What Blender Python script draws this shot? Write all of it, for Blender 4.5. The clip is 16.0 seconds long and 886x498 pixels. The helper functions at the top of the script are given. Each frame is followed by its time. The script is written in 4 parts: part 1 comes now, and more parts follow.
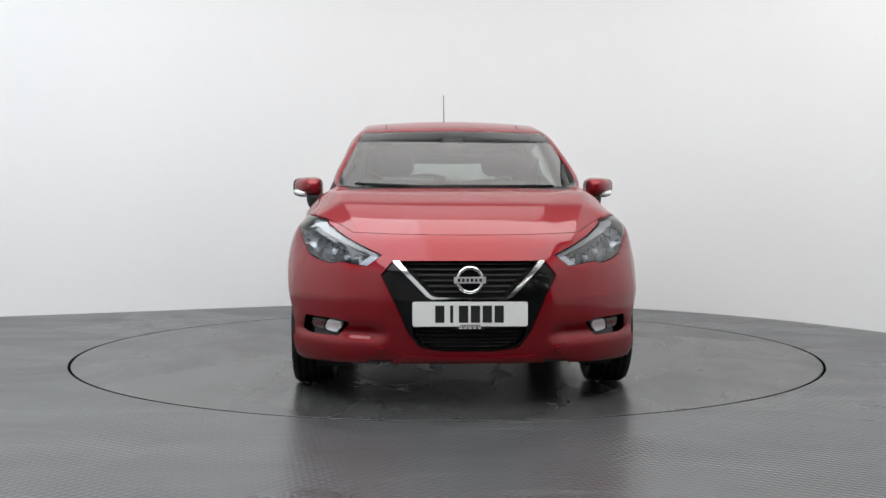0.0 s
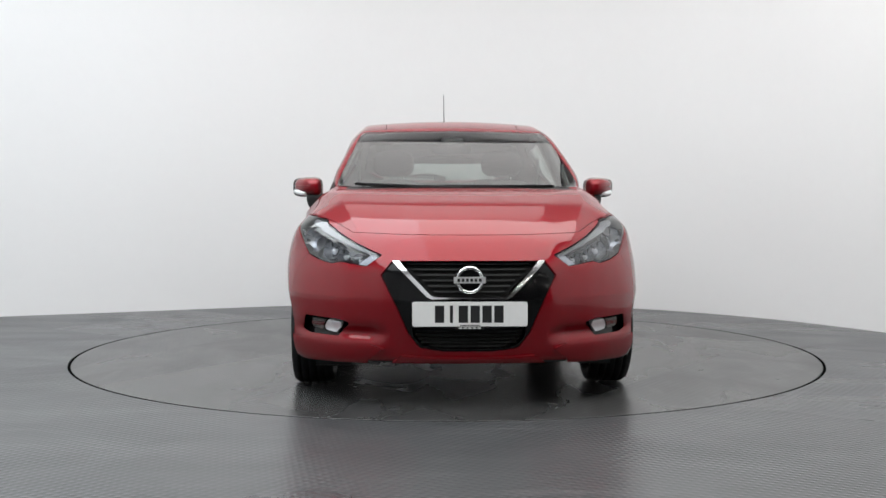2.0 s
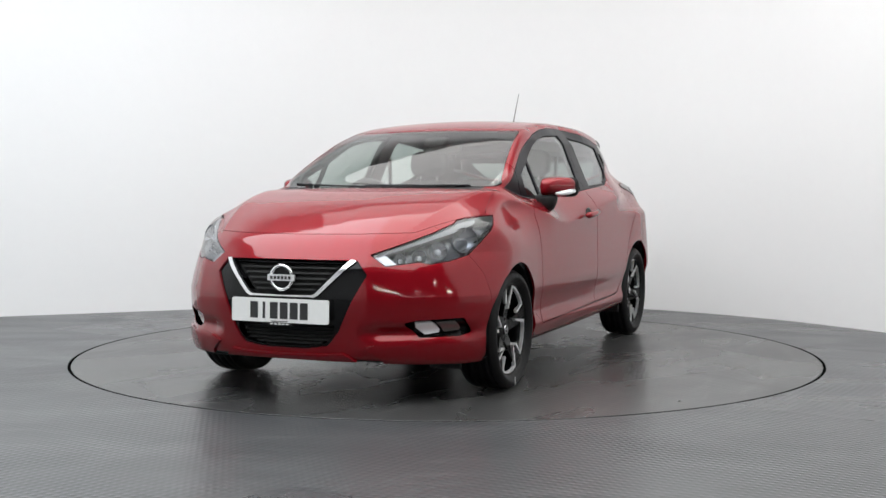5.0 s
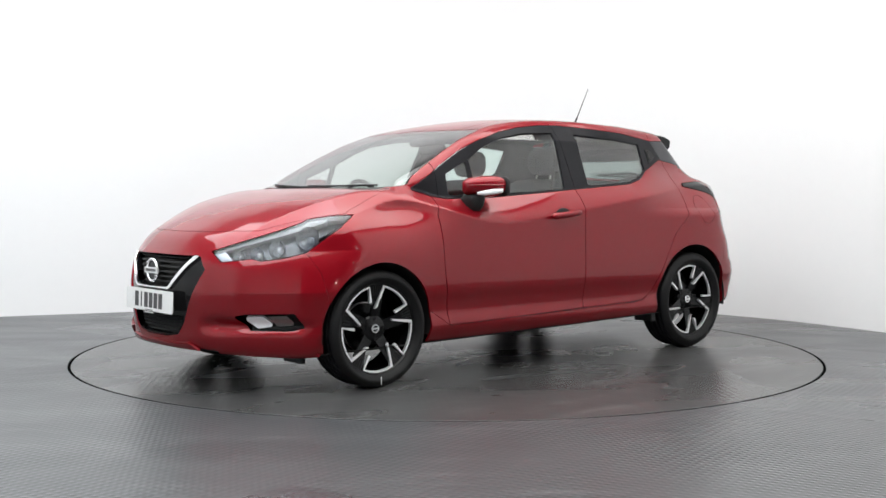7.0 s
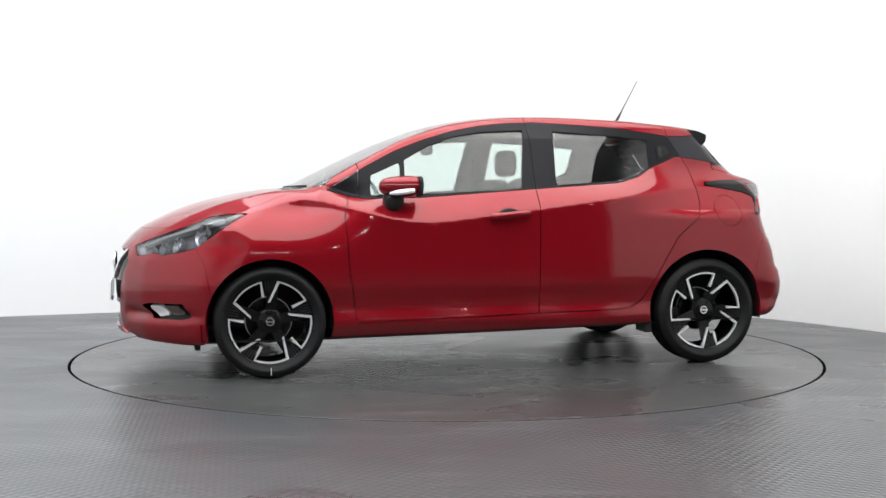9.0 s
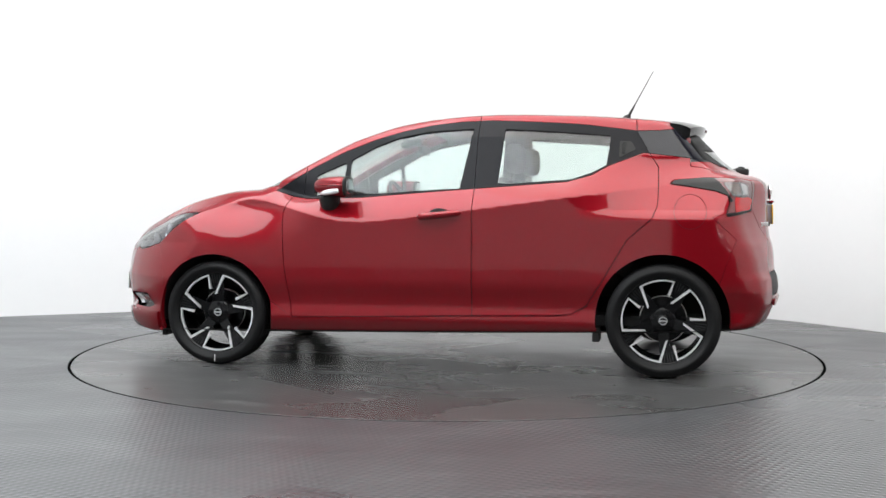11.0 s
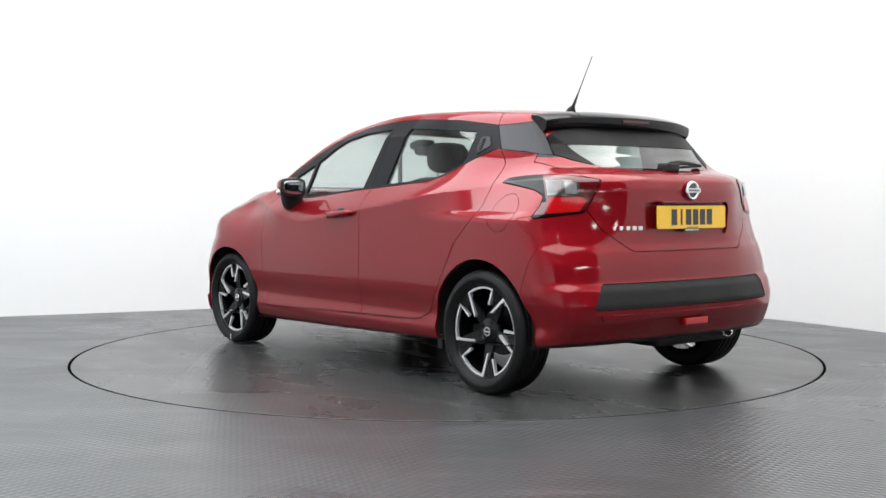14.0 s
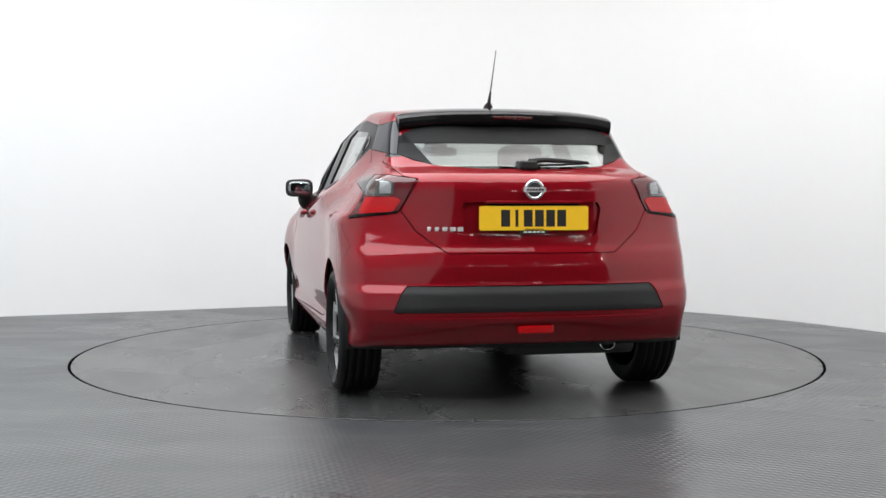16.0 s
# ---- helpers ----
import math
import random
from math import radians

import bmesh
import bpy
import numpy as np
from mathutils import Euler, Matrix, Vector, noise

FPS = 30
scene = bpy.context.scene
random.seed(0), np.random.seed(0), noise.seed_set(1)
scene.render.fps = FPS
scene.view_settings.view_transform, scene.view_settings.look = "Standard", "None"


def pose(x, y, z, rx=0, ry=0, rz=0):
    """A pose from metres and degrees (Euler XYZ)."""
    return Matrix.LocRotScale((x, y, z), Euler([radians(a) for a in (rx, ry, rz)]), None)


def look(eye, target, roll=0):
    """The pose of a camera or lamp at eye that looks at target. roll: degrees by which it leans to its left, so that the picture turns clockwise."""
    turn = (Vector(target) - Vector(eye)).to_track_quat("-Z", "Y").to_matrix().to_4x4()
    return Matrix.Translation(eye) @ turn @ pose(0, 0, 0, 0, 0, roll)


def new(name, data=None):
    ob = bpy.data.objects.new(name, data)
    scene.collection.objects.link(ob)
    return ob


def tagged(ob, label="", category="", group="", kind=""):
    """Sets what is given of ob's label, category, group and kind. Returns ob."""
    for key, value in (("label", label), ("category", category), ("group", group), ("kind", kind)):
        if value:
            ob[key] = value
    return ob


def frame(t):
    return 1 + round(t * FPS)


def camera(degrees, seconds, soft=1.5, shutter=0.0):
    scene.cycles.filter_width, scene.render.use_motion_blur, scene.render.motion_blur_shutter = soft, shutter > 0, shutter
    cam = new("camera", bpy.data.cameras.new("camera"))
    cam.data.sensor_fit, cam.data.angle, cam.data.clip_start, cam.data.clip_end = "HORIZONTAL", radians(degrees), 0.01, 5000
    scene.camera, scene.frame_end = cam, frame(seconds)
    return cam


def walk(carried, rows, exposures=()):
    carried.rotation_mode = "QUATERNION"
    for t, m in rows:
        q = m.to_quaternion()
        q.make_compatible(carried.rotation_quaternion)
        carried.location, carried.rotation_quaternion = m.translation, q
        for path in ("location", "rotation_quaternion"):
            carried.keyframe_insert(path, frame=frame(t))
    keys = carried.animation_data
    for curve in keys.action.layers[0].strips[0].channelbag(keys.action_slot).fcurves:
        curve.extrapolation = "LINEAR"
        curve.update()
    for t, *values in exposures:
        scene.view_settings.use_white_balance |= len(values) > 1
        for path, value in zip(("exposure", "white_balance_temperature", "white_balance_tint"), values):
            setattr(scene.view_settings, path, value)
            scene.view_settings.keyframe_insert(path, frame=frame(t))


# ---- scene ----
# camera on a tripod, still for the whole clip
cam = camera(42.997, 16.0, soft=1.5)
STAND = pose(0, -7.0574, 0.9604, 87.396, 0, 0.183) @ pose(0, 0, 0, 0, 0, 0.062)
walk(cam, [(0.0, STAND), (16.0, STAND)], exposures=[(0.0, -0.36), (4.0, -0.30), (6.5, -0.05), (9.0, 0.08), (14.0, 0.08), (16.0, -0.12)])

# ---- light ----
world = bpy.data.worlds.new("world")
scene.world = world
world.use_nodes = True
world.node_tree.nodes["Background"].inputs[0].default_value = (0.9, 0.95, 1, 1)
world.node_tree.nodes["Background"].inputs[1].default_value = 0.02


def area_lamp(name, eye, target, w, h, power, colour):
    data = bpy.data.lights.new(name, "AREA")
    data.shape, data.size, data.size_y, data.energy, data.color = "RECTANGLE", w, h, power, colour
    ob = new(name, data)
    ob.matrix_world = look(eye, target)
    return ob


# a luminous ceiling in two halves and a dimmer strip by the back wall: (place, aim, width, height, power, colour)
SOFTBOXES = [((-2.45, -2.75, 4.30), (-2.45, -2.75, 0), 3.8, 7.4, 385, (0.905, 0.965, 1.0)),
             ((1.36, -2.75, 4.30), (1.36, -2.75, 0), 3.8, 7.4, 285, (0.985, 0.985, 0.955)),
             ((-0.15, 1.81, 4.30), (-0.15, 1.81, 0), 3.2, 1.68, 7.5, (1.0, 0.98, 0.95))]
for box_row in SOFTBOXES:
    area_lamp("softbox_lamp", *box_row)


# ---- materials ----
def shade(name, base, rough=0.5, metal=0.0, coat=0.0, coat_rough=0.03, vary=0.06, scale=6.0, bump=0.0, bump_scale=200.0, spec=0.5, emit=None, strength=0.0, each=0.0):
    """A principled surface whose colour and gloss vary at two scales."""
    m = bpy.data.materials.new(name)
    m.use_nodes = True
    nt = m.node_tree
    b = nt.nodes["Principled BSDF"]
    b.inputs["Metallic"].default_value = metal
    b.inputs["Coat Weight"].default_value = coat
    b.inputs["Coat Roughness"].default_value = coat_rough
    b.inputs["Specular IOR Level"].default_value = spec
    tc = nt.nodes.new("ShaderNodeTexCoord")
    n1, n2 = nt.nodes.new("ShaderNodeTexNoise"), nt.nodes.new("ShaderNodeTexNoise")
    n1.inputs["Scale"].default_value, n2.inputs["Scale"].default_value = scale, scale * 14
    n1.inputs["Detail"].default_value = 5
    add = nt.nodes.new("ShaderNodeMath")
    add.operation = "MULTIPLY_ADD"
    add.inputs[1].default_value, add.inputs[2].default_value = 0.4, 0.0
    for n in (n1, n2):
        nt.links.new(tc.outputs["Object"], n.inputs["Vector"])
    nt.links.new(n2.outputs["Fac"], add.inputs[0])
    mix = nt.nodes.new("ShaderNodeMath")
    mix.operation = "MULTIPLY_ADD"
    mix.inputs[1].default_value = 0.6
    nt.links.new(n1.outputs["Fac"], mix.inputs[0])
    nt.links.new(add.outputs[0], mix.inputs[2])
    ramp = nt.nodes.new("ShaderNodeMapRange")
    ramp.inputs["From Min"].default_value, ramp.inputs["From Max"].default_value = 0.25, 0.75
    ramp.inputs["To Min"].default_value, ramp.inputs["To Max"].default_value = 1 - vary, 1 + vary
    nt.links.new(mix.outputs[0], ramp.inputs["Value"])
    scl = nt.nodes.new("ShaderNodeVectorMath")
    scl.operation = "SCALE"
    scl.inputs[0].default_value = base
    nt.links.new(ramp.outputs[0], scl.inputs["Scale"])
    nt.links.new(scl.outputs[0], b.inputs["Base Color"])
    rr = nt.nodes.new("ShaderNodeMath")
    rr.operation = "MULTIPLY"
    rr.inputs[1].default_value = rough
    nt.links.new(ramp.outputs[0], rr.inputs[0])
    nt.links.new(rr.outputs[0], b.inputs["Roughness"])
    if bump:
        n3, bp = nt.nodes.new("ShaderNodeTexNoise"), nt.nodes.new("ShaderNodeBump")
        n3.inputs["Scale"].default_value = bump_scale
        bp.inputs["Strength"].default_value, bp.inputs["Distance"].default_value = bump, 0.002
        nt.links.new(tc.outputs["Object"], n3.inputs["Vector"])
        nt.links.new(n3.outputs["Fac"], bp.inputs["Height"])
        nt.links.new(bp.outputs[0], b.inputs["Normal"])
    if emit:
        b.inputs["Emission Color"].default_value = (*emit, 1)
        b.inputs["Emission Strength"].default_value = strength
    return m


def glazing(name, tint, gloss=0.02, base=0.07):
    """A thin pane: tinted see-through with a Fresnel mirror."""
    m = bpy.data.materials.new(name)
    m.use_nodes = True
    nt = m.node_tree
    nt.nodes.remove(nt.nodes["Principled BSDF"])
    t, gl, mx, lw, pw, ma = (nt.nodes.new(k) for k in ("ShaderNodeBsdfTransparent", "ShaderNodeBsdfGlossy", "ShaderNodeMixShader", "ShaderNodeLayerWeight", "ShaderNodeMath", "ShaderNodeMath"))
    t.inputs[0].default_value = (*tint, 1)
    gl.inputs["Roughness"].default_value = gloss
    lw.inputs["Blend"].default_value = 0.5
    pw.operation, ma.operation = "POWER", "MULTIPLY_ADD"
    pw.inputs[1].default_value = 2.8
    ma.inputs[1].default_value, ma.inputs[2].default_value = 0.9, base
    nt.links.new(lw.outputs["Facing"], pw.inputs[0])
    nt.links.new(pw.outputs[0], ma.inputs[0])
    nt.links.new(ma.outputs[0], mx.inputs[0])
    nt.links.new(t.outputs[0], mx.inputs[1])
    nt.links.new(gl.outputs[0], mx.inputs[2])
    nt.links.new(mx.outputs[0], nt.nodes["Material Output"].inputs[0])
    return m


def floor_shade(name, base, rough, scuff=0.15, studs=0.26):
    """Grey studded studio flooring: raised lozenges, scuffs and dull wiped streaks."""
    m = shade(name, base, rough, vary=0.10, scale=1.3)
    nt = m.node_tree
    b = nt.nodes["Principled BSDF"]
    tc = nt.nodes.new("ShaderNodeTexCoord")
    heights = []
    for turn in (0.6, -0.97):
        mp = nt.nodes.new("ShaderNodeMapping")
        mp.inputs["Rotation"].default_value = (0, 0, turn)
        wv = nt.nodes.new("ShaderNodeTexWave")
        wv.wave_type, wv.bands_direction = "BANDS", "X"
        wv.inputs["Scale"].default_value = 9.0
        nt.links.new(tc.outputs["Object"], mp.inputs["Vector"])
        nt.links.new(mp.outputs[0], wv.inputs["Vector"])
        heights.append(wv)
    mul = nt.nodes.new("ShaderNodeMath")
    mul.operation = "MULTIPLY"
    nt.links.new(heights[0].outputs["Fac"], mul.inputs[0])
    nt.links.new(heights[1].outputs["Fac"], mul.inputs[1])
    # pale scuffs drawn out in streaks
    um, un, ur = nt.nodes.new("ShaderNodeMapping"), nt.nodes.new("ShaderNodeTexNoise"), nt.nodes.new("ShaderNodeMapRange")
    um.inputs["Rotation"].default_value, um.inputs["Scale"].default_value = (0, 0, 0.5), (1.1, 5.0, 1)
    un.inputs["Scale"].default_value, un.inputs["Detail"].default_value, un.inputs["Roughness"].default_value = 1.6, 8, 0.62
    ur.inputs["From Min"].default_value, ur.inputs["From Max"].default_value = 0.56, 0.74
    ur.inputs["To Min"].default_value, ur.inputs["To Max"].default_value = 0.0, scuff
    um2 = nt.nodes.new("ShaderNodeMix")
    um2.data_type = "RGBA"
    um2.inputs["B"].default_value = (0.20, 0.20, 0.20, 1)
    nt.links.new(tc.outputs["Object"], um.inputs["Vector"])
    nt.links.new(um.outputs[0], un.inputs["Vector"])
    nt.links.new(un.outputs["Fac"], ur.inputs["Value"])
    nt.links.new(ur.outputs[0], um2.inputs["Factor"])
    nt.links.new(b.inputs["Base Color"].links[0].from_socket, um2.inputs["A"])
    nt.links.new(um2.outputs["Result"], b.inputs["Base Color"])
    # worn, wiped patches: gloss and colour drift over decimetres
    sm = nt.nodes.new("ShaderNodeMapping")
    sm.inputs["Scale"].default_value = (0.7, 1.6, 1)
    sn, cr = nt.nodes.new("ShaderNodeTexNoise"), nt.nodes.new("ShaderNodeMapRange")
    sn.inputs["Scale"].default_value, sn.inputs["Detail"].default_value, sn.inputs["Distortion"].default_value = 1.7, 7, 0.6
    cr.inputs["From Min"].default_value, cr.inputs["From Max"].default_value = 0.35, 0.70
    cr.inputs["To Min"].default_value, cr.inputs["To Max"].default_value = rough * 0.90, rough * 1.14
    nt.links.new(tc.outputs["Object"], sm.inputs["Vector"])
    nt.links.new(sm.outputs[0], sn.inputs["Vector"])
    nt.links.new(sn.outputs["Fac"], cr.inputs["Value"])
    nt.links.new(cr.outputs[0], b.inputs["Roughness"])
    bp = nt.nodes.new("ShaderNodeBump")
    bp.inputs["Distance"].default_value = 0.003
    # studs worn down in places
    wn, wr = nt.nodes.new("ShaderNodeTexNoise"), nt.nodes.new("ShaderNodeMapRange")
    wn.inputs["Scale"].default_value, wn.inputs["Detail"].default_value = 0.9, 3
    wr.inputs["From Min"].default_value, wr.inputs["From Max"].default_value = 0.38, 0.62
    wr.inputs["To Min"].default_value, wr.inputs["To Max"].default_value = studs * 0.35, studs * 1.6
    nt.links.new(tc.outputs["Object"], wn.inputs["Vector"])
    nt.links.new(wn.outputs["Fac"], wr.inputs["Value"])
    nt.links.new(wr.outputs[0], bp.inputs["Strength"])
    nt.links.new(mul.outputs[0], bp.inputs["Height"])
    nt.links.new(bp.outputs[0], b.inputs["Normal"])
    # sheets of flooring, each a little lighter or darker
    bm_, bt, bx = nt.nodes.new("ShaderNodeMapping"), nt.nodes.new("ShaderNodeTexBrick"), nt.nodes.new("ShaderNodeMix")
    bm_.inputs["Rotation"].default_value = (0, 0, 0.62)
    bt.inputs["Scale"].default_value, bt.inputs["Mortar Size"].default_value = 1.0, 0.0
    bt.inputs["Brick Width"].default_value, bt.inputs["Row Height"].default_value = 1.5, 0.75
    bt.inputs["Color1"].default_value, bt.inputs["Color2"].default_value, bt.inputs["Mortar"].default_value = (0.88, 0.88, 0.89, 1), (1.10, 1.10, 1.09, 1), (0.7, 0.7, 0.7, 1)
    bx.data_type, bx.blend_type = "RGBA", "MULTIPLY"
    bx.inputs["Factor"].default_value = 1.0
    nt.links.new(tc.outputs["Object"], bm_.inputs["Vector"])
    nt.links.new(bm_.outputs[0], bt.inputs["Vector"])
    nt.links.new(b.inputs["Base Color"].links[0].from_socket, bx.inputs["A"])
    nt.links.new(bt.outputs["Color"], bx.inputs["B"])
    nt.links.new(bx.outputs["Result"], b.inputs["Base Color"])
    rm = nt.nodes.new("ShaderNodeMath")
    rm.operation = "MULTIPLY"
    nt.links.new(cr.outputs[0], rm.inputs[0])
    nt.links.new(bt.outputs["Color"], rm.inputs[1])
    nt.links.new(rm.outputs[0], b.inputs["Roughness"])
    return m


M = {
    "paint": shade("red_metallic_paint", (0.205, 0.0045, 0.0100), 0.46, 0.50, 0.86, 0.065, 0.04, 40.0, spec=0.0),
    "black_gloss": shade("black_gloss", (0.005, 0.005, 0.0055), 0.10, 0, 0.05, 0.03, 0.1, 12.0, spec=0.2),
    "pillar": shade("pillar_gloss", (0.006, 0.006, 0.010), 0.10, 0, 0.10, 0.03, 0.1, 12.0, spec=0.3),
    "black_trim": shade("black_trim", (0.009, 0.009, 0.011), 0.30, 0, 0.0, 0.15, 0.1, 20.0, spec=0.11),
    "plastic": shade("black_plastic", (0.012, 0.012, 0.0125), 0.55, 0, 0, 0, 0.15, 30.0, 0.3, 900.0, spec=0.3),
    "rubber": shade("tyre_rubber", (0.006, 0.006, 0.0065), 0.55, 0, 0, 0, 0.25, 25.0, 0.25, 500.0, spec=0.22),
    "dark": shade("dark_cavity", (0.006, 0.006, 0.006), 0.8, 0, 0, 0, 0.2, 10.0),
    "under": shade("underbody", (0.012, 0.012, 0.012), 0.7, 0, 0, 0, 0.3, 9.0, 0.4, 60.0),
    "chrome": shade("chrome", (0.85, 0.85, 0.86), 0.16, 1.0, 0, 0, 0.04, 30.0),
    "alloy": shade("machined_alloy", (0.80, 0.80, 0.81), 0.38, 0.7, 0.3, 0.05, 0.06, 60.0),
    "rim_black": shade("rim_black", (0.004, 0.004, 0.0045), 0.25, 0.0, 0.08, 0.06, 0.1, 30.0, spec=0.2),
    "steel": shade("brake_steel", (0.45, 0.44, 0.43), 0.35, 1.0, 0, 0, 0.15, 40.0),
    "reflector": shade("lamp_reflector", (0.38, 0.39, 0.42), 0.30, 1.0, 0, 0, 0.15, 25.0),
    "lamp_grey": shade("lamp_bezel", (0.07, 0.073, 0.082), 0.30, 0.4, 0.3, 0.05, 0.15, 30.0),
    "white_lens": shade("white_lens", (0.82, 0.83, 0.85), 0.12, 0, 0.8, 0.03, 0.05, 60.0),
    "frit": shade("printed_band", (0.005, 0.005, 0.0055), 0.5, 0, 0, 0, 0.1, 30.0, spec=0.15),
    "drl": shade("light_guide", (0.15, 0.15, 0.155), 0.35, 0.0, 0.15, 0.05, 0.08, 60.0),
    "rev": shade("reverse_lens", (0.13, 0.122, 0.118), 0.2, 0.5, 0.6, 0.04, 0.15, 90.0),
    "dull_red": shade("dull_red_lens", (0.05, 0.002, 0.003), 0.12, 0, 0.3, 0.02, 0.1, 60.0),
    "smoked_red": shade("smoked_red_lens", (0.085, 0.003, 0.006), 0.12, 0, 0.5, 0.03, 0.15, 60.0),
    "chalk": shade("white_chalk", (0.55, 0.55, 0.55), 0.9, 0, 0, 0, 0.3, 200.0),
    "bowl": shade("lamp_bowl", (0.42, 0.41, 0.40), 0.3, 0.6, 0.2, 0.04, 0.2, 70.0),
    "red_lens": shade("red_lens", (0.40, 0.004, 0.006), 0.14, 0, 0.0, 0.02, 0.12, 50.0),
    "plate_white": shade("plate_white", (0.74, 0.74, 0.73), 0.35, 0, 0.4, 0.1, 0.03, 40.0),
    "plate_yellow": shade("plate_yellow", (0.85, 0.50, 0.015), 0.35, 0, 0.4, 0.1, 0.03, 40.0),
    "ink": shade("plate_ink", (0.012, 0.012, 0.013), 0.4, 0, 0.3, 0.1, 0.05, 60.0),
    "fabric": shade("seat_fabric", (0.028, 0.028, 0.030), 0.9, 0, 0, 0, 0.2, 30.0, 0.4, 700.0, 0.2),
    "cabin": shade("cabin_plastic", (0.03, 0.03, 0.031), 0.7, 0, 0, 0, 0.2, 20.0, 0.2, 600.0, 0.3),
    "lining": shade("roof_lining", (0.34, 0.33, 0.31), 0.9, 0, 0, 0, 0.05, 20.0),
    "mirror": shade("mirror_glass", (0.30, 0.31, 0.33), 0.02, 1.0, 0, 0, 0.0, 5.0),
    "amber": shade("amber_lens", (0.11, 0.075, 0.062), 0.15, 0, 0.8, 0.03, 0.1, 60.0),
    "window": glazing("side_glass", (0.80, 0.89, 0.86), 0.02, 0.07),
    "screen": glazing("windscreen_glass", (0.88, 0.94, 0.90), 0.02, 0.07),
    "dark_glass": glazing("rear_glass", (0.31, 0.36, 0.345), 0.02, 0.05),
    "clear": glazing("clear_lens", (0.88, 0.90, 0.92), 0.03, 0.03),
    "wall": shade("white_wall_paint", (0.80, 0.80, 0.805), 0.75, 0, 0, 0, 0.012, 0.8, 0.12, 40.0, 0.3),
    "ceiling": shade("white_ceiling", (0.78, 0.78, 0.77), 0.8, 0, 0, 0, 0.03, 1.0, 0.1, 50.0, 0.3),
    # near black stands in for the missing light in the hall
    "hall": shade("hall_shade_black", (0.025, 0.025, 0.028), 0.7, 0, 0, 0, 0.2, 1.0),
    "joint": shade("turntable_joint", (0.004, 0.004, 0.004), 0.8, 0, 0, 0, 0.2, 20.0, spec=0.0),
    "floor": floor_shade("studio_floor", (0.046, 0.048, 0.051), 0.31, 0.24, 0.44),
    "disc": floor_shade("turntable_top", (0.040, 0.040, 0.040), 0.29, 0.30, 0.22),
    "glow": shade("lamp_glow", (0.9, 0.9, 0.9), 0.5, emit=(1, 0.97, 0.92), strength=80.0),
    "panel_glow": shade("softbox_glow", (0.9, 0.9, 0.9), 0.5, emit=(1, 0.98, 0.96), strength=0.6),
}


# ---- building helpers ----
def part(name, bm, material, parent, label="", smooth=False):
    """Links a bmesh as one mesh object under a thing or a part."""
    me = bpy.data.meshes.new(name)
    bm.normal_update()
    bm.to_mesh(me)
    bm.free()
    if smooth:
        me.shade_smooth()
    me.materials.append(material)
    ob = new(name, me)
    ob.parent = parent
    return tagged(ob, label)


def box_bm(a, b, bevel=0.0, seg=2):
    bm = bmesh.new()
    bmesh.ops.create_cube(bm, size=1)
    for v in bm.verts:
        v.co = Vector([a[k] + (b[k] - a[k]) * (v.co[k] + .5) for k in range(3)])
    if bevel:
        bmesh.ops.bevel(bm, geom=list(bm.edges), offset=bevel, segments=seg, affect="EDGES", profile=0.6)
    return bm


def prism(poly, put, depth):
    """A slab from a 2D outline: put(u, v, w) places a corner, w from 0 to depth."""
    bm = bmesh.new()
    lo = [bm.verts.new(put(u, v, 0.0)) for u, v in poly]
    hi = [bm.verts.new(put(u, v, depth)) for u, v in poly]
    n = len(poly)
    bm.faces.new(hi)
    bm.faces.new(lo[::-1])
    for i in range(n):
        bm.faces.new((lo[i], lo[(i + 1) % n], hi[(i + 1) % n], hi[i]))
    bmesh.ops.recalc_face_normals(bm, faces=bm.faces)
    return bm


def lathe(profile, put, n=72):
    """Turns (radius, w) pairs round an axis; put(u, v, w) places a point."""
    bm = bmesh.new()
    rows = []
    for r, w in profile:
        rows.append([bm.verts.new(put(r * math.cos(2 * math.pi * k / n), r * math.sin(2 * math.pi * k / n), w)) for k in range(n)])
    for a, b in zip(rows, rows[1:]):
        for k in range(n):
            bm.faces.new((a[k], a[(k + 1) % n], b[(k + 1) % n], b[k]))
    bmesh.ops.recalc_face_normals(bm, faces=bm.faces)
    return bm


def tube(points, radius, n=10):
    """A round bar along points; radius may be one number or one for each point."""
    bm = bmesh.new()
    pts = [Vector(p) for p in points]
    rad = radius if isinstance(radius, (list, tuple)) else [radius] * len(pts)
    rows = []
    for i, p in enumerate(pts):
        d = (pts[min(i + 1, len(pts) - 1)] - pts[max(i - 1, 0)]).normalized()
        a = d.orthogonal().normalized() if i == 0 else (ax - ax.dot(d) * d).normalized()
        ax = a
        b = d.cross(a)
        rows.append([bm.verts.new(p + rad[i] * (math.cos(2 * math.pi * k / n) * a + math.sin(2 * math.pi * k / n) * b)) for k in range(n)])
    for a, b in zip(rows, rows[1:]):
        for k in range(n):
            bm.faces.new((a[k], a[(k + 1) % n], b[(k + 1) % n], b[k]))
    bm.faces.new(rows[0][::-1])
    bm.faces.new(rows[-1])
    bmesh.ops.recalc_face_normals(bm, faces=bm.faces)
    return bm


# ---- the studio ----
def plan_curve(points, n=8):
    """A smooth line in plan through points (Catmull-Rom)."""
    p = [Vector((x, y, 0)) for x, y in points]
    out = []
    for i in range(len(p) - 1):
        a, b, c, d = p[max(i - 1, 0)], p[i], p[i + 1], p[min(i + 2, len(p) - 1)]
        for k in range(n):
            t = k / n
            out.append(0.5 * ((2 * b) + (c - a) * t + (2 * a - 5 * b + 4 * c - d) * t * t + (3 * b - a - 3 * c + d) * t ** 3))
    return out + [p[-1]]


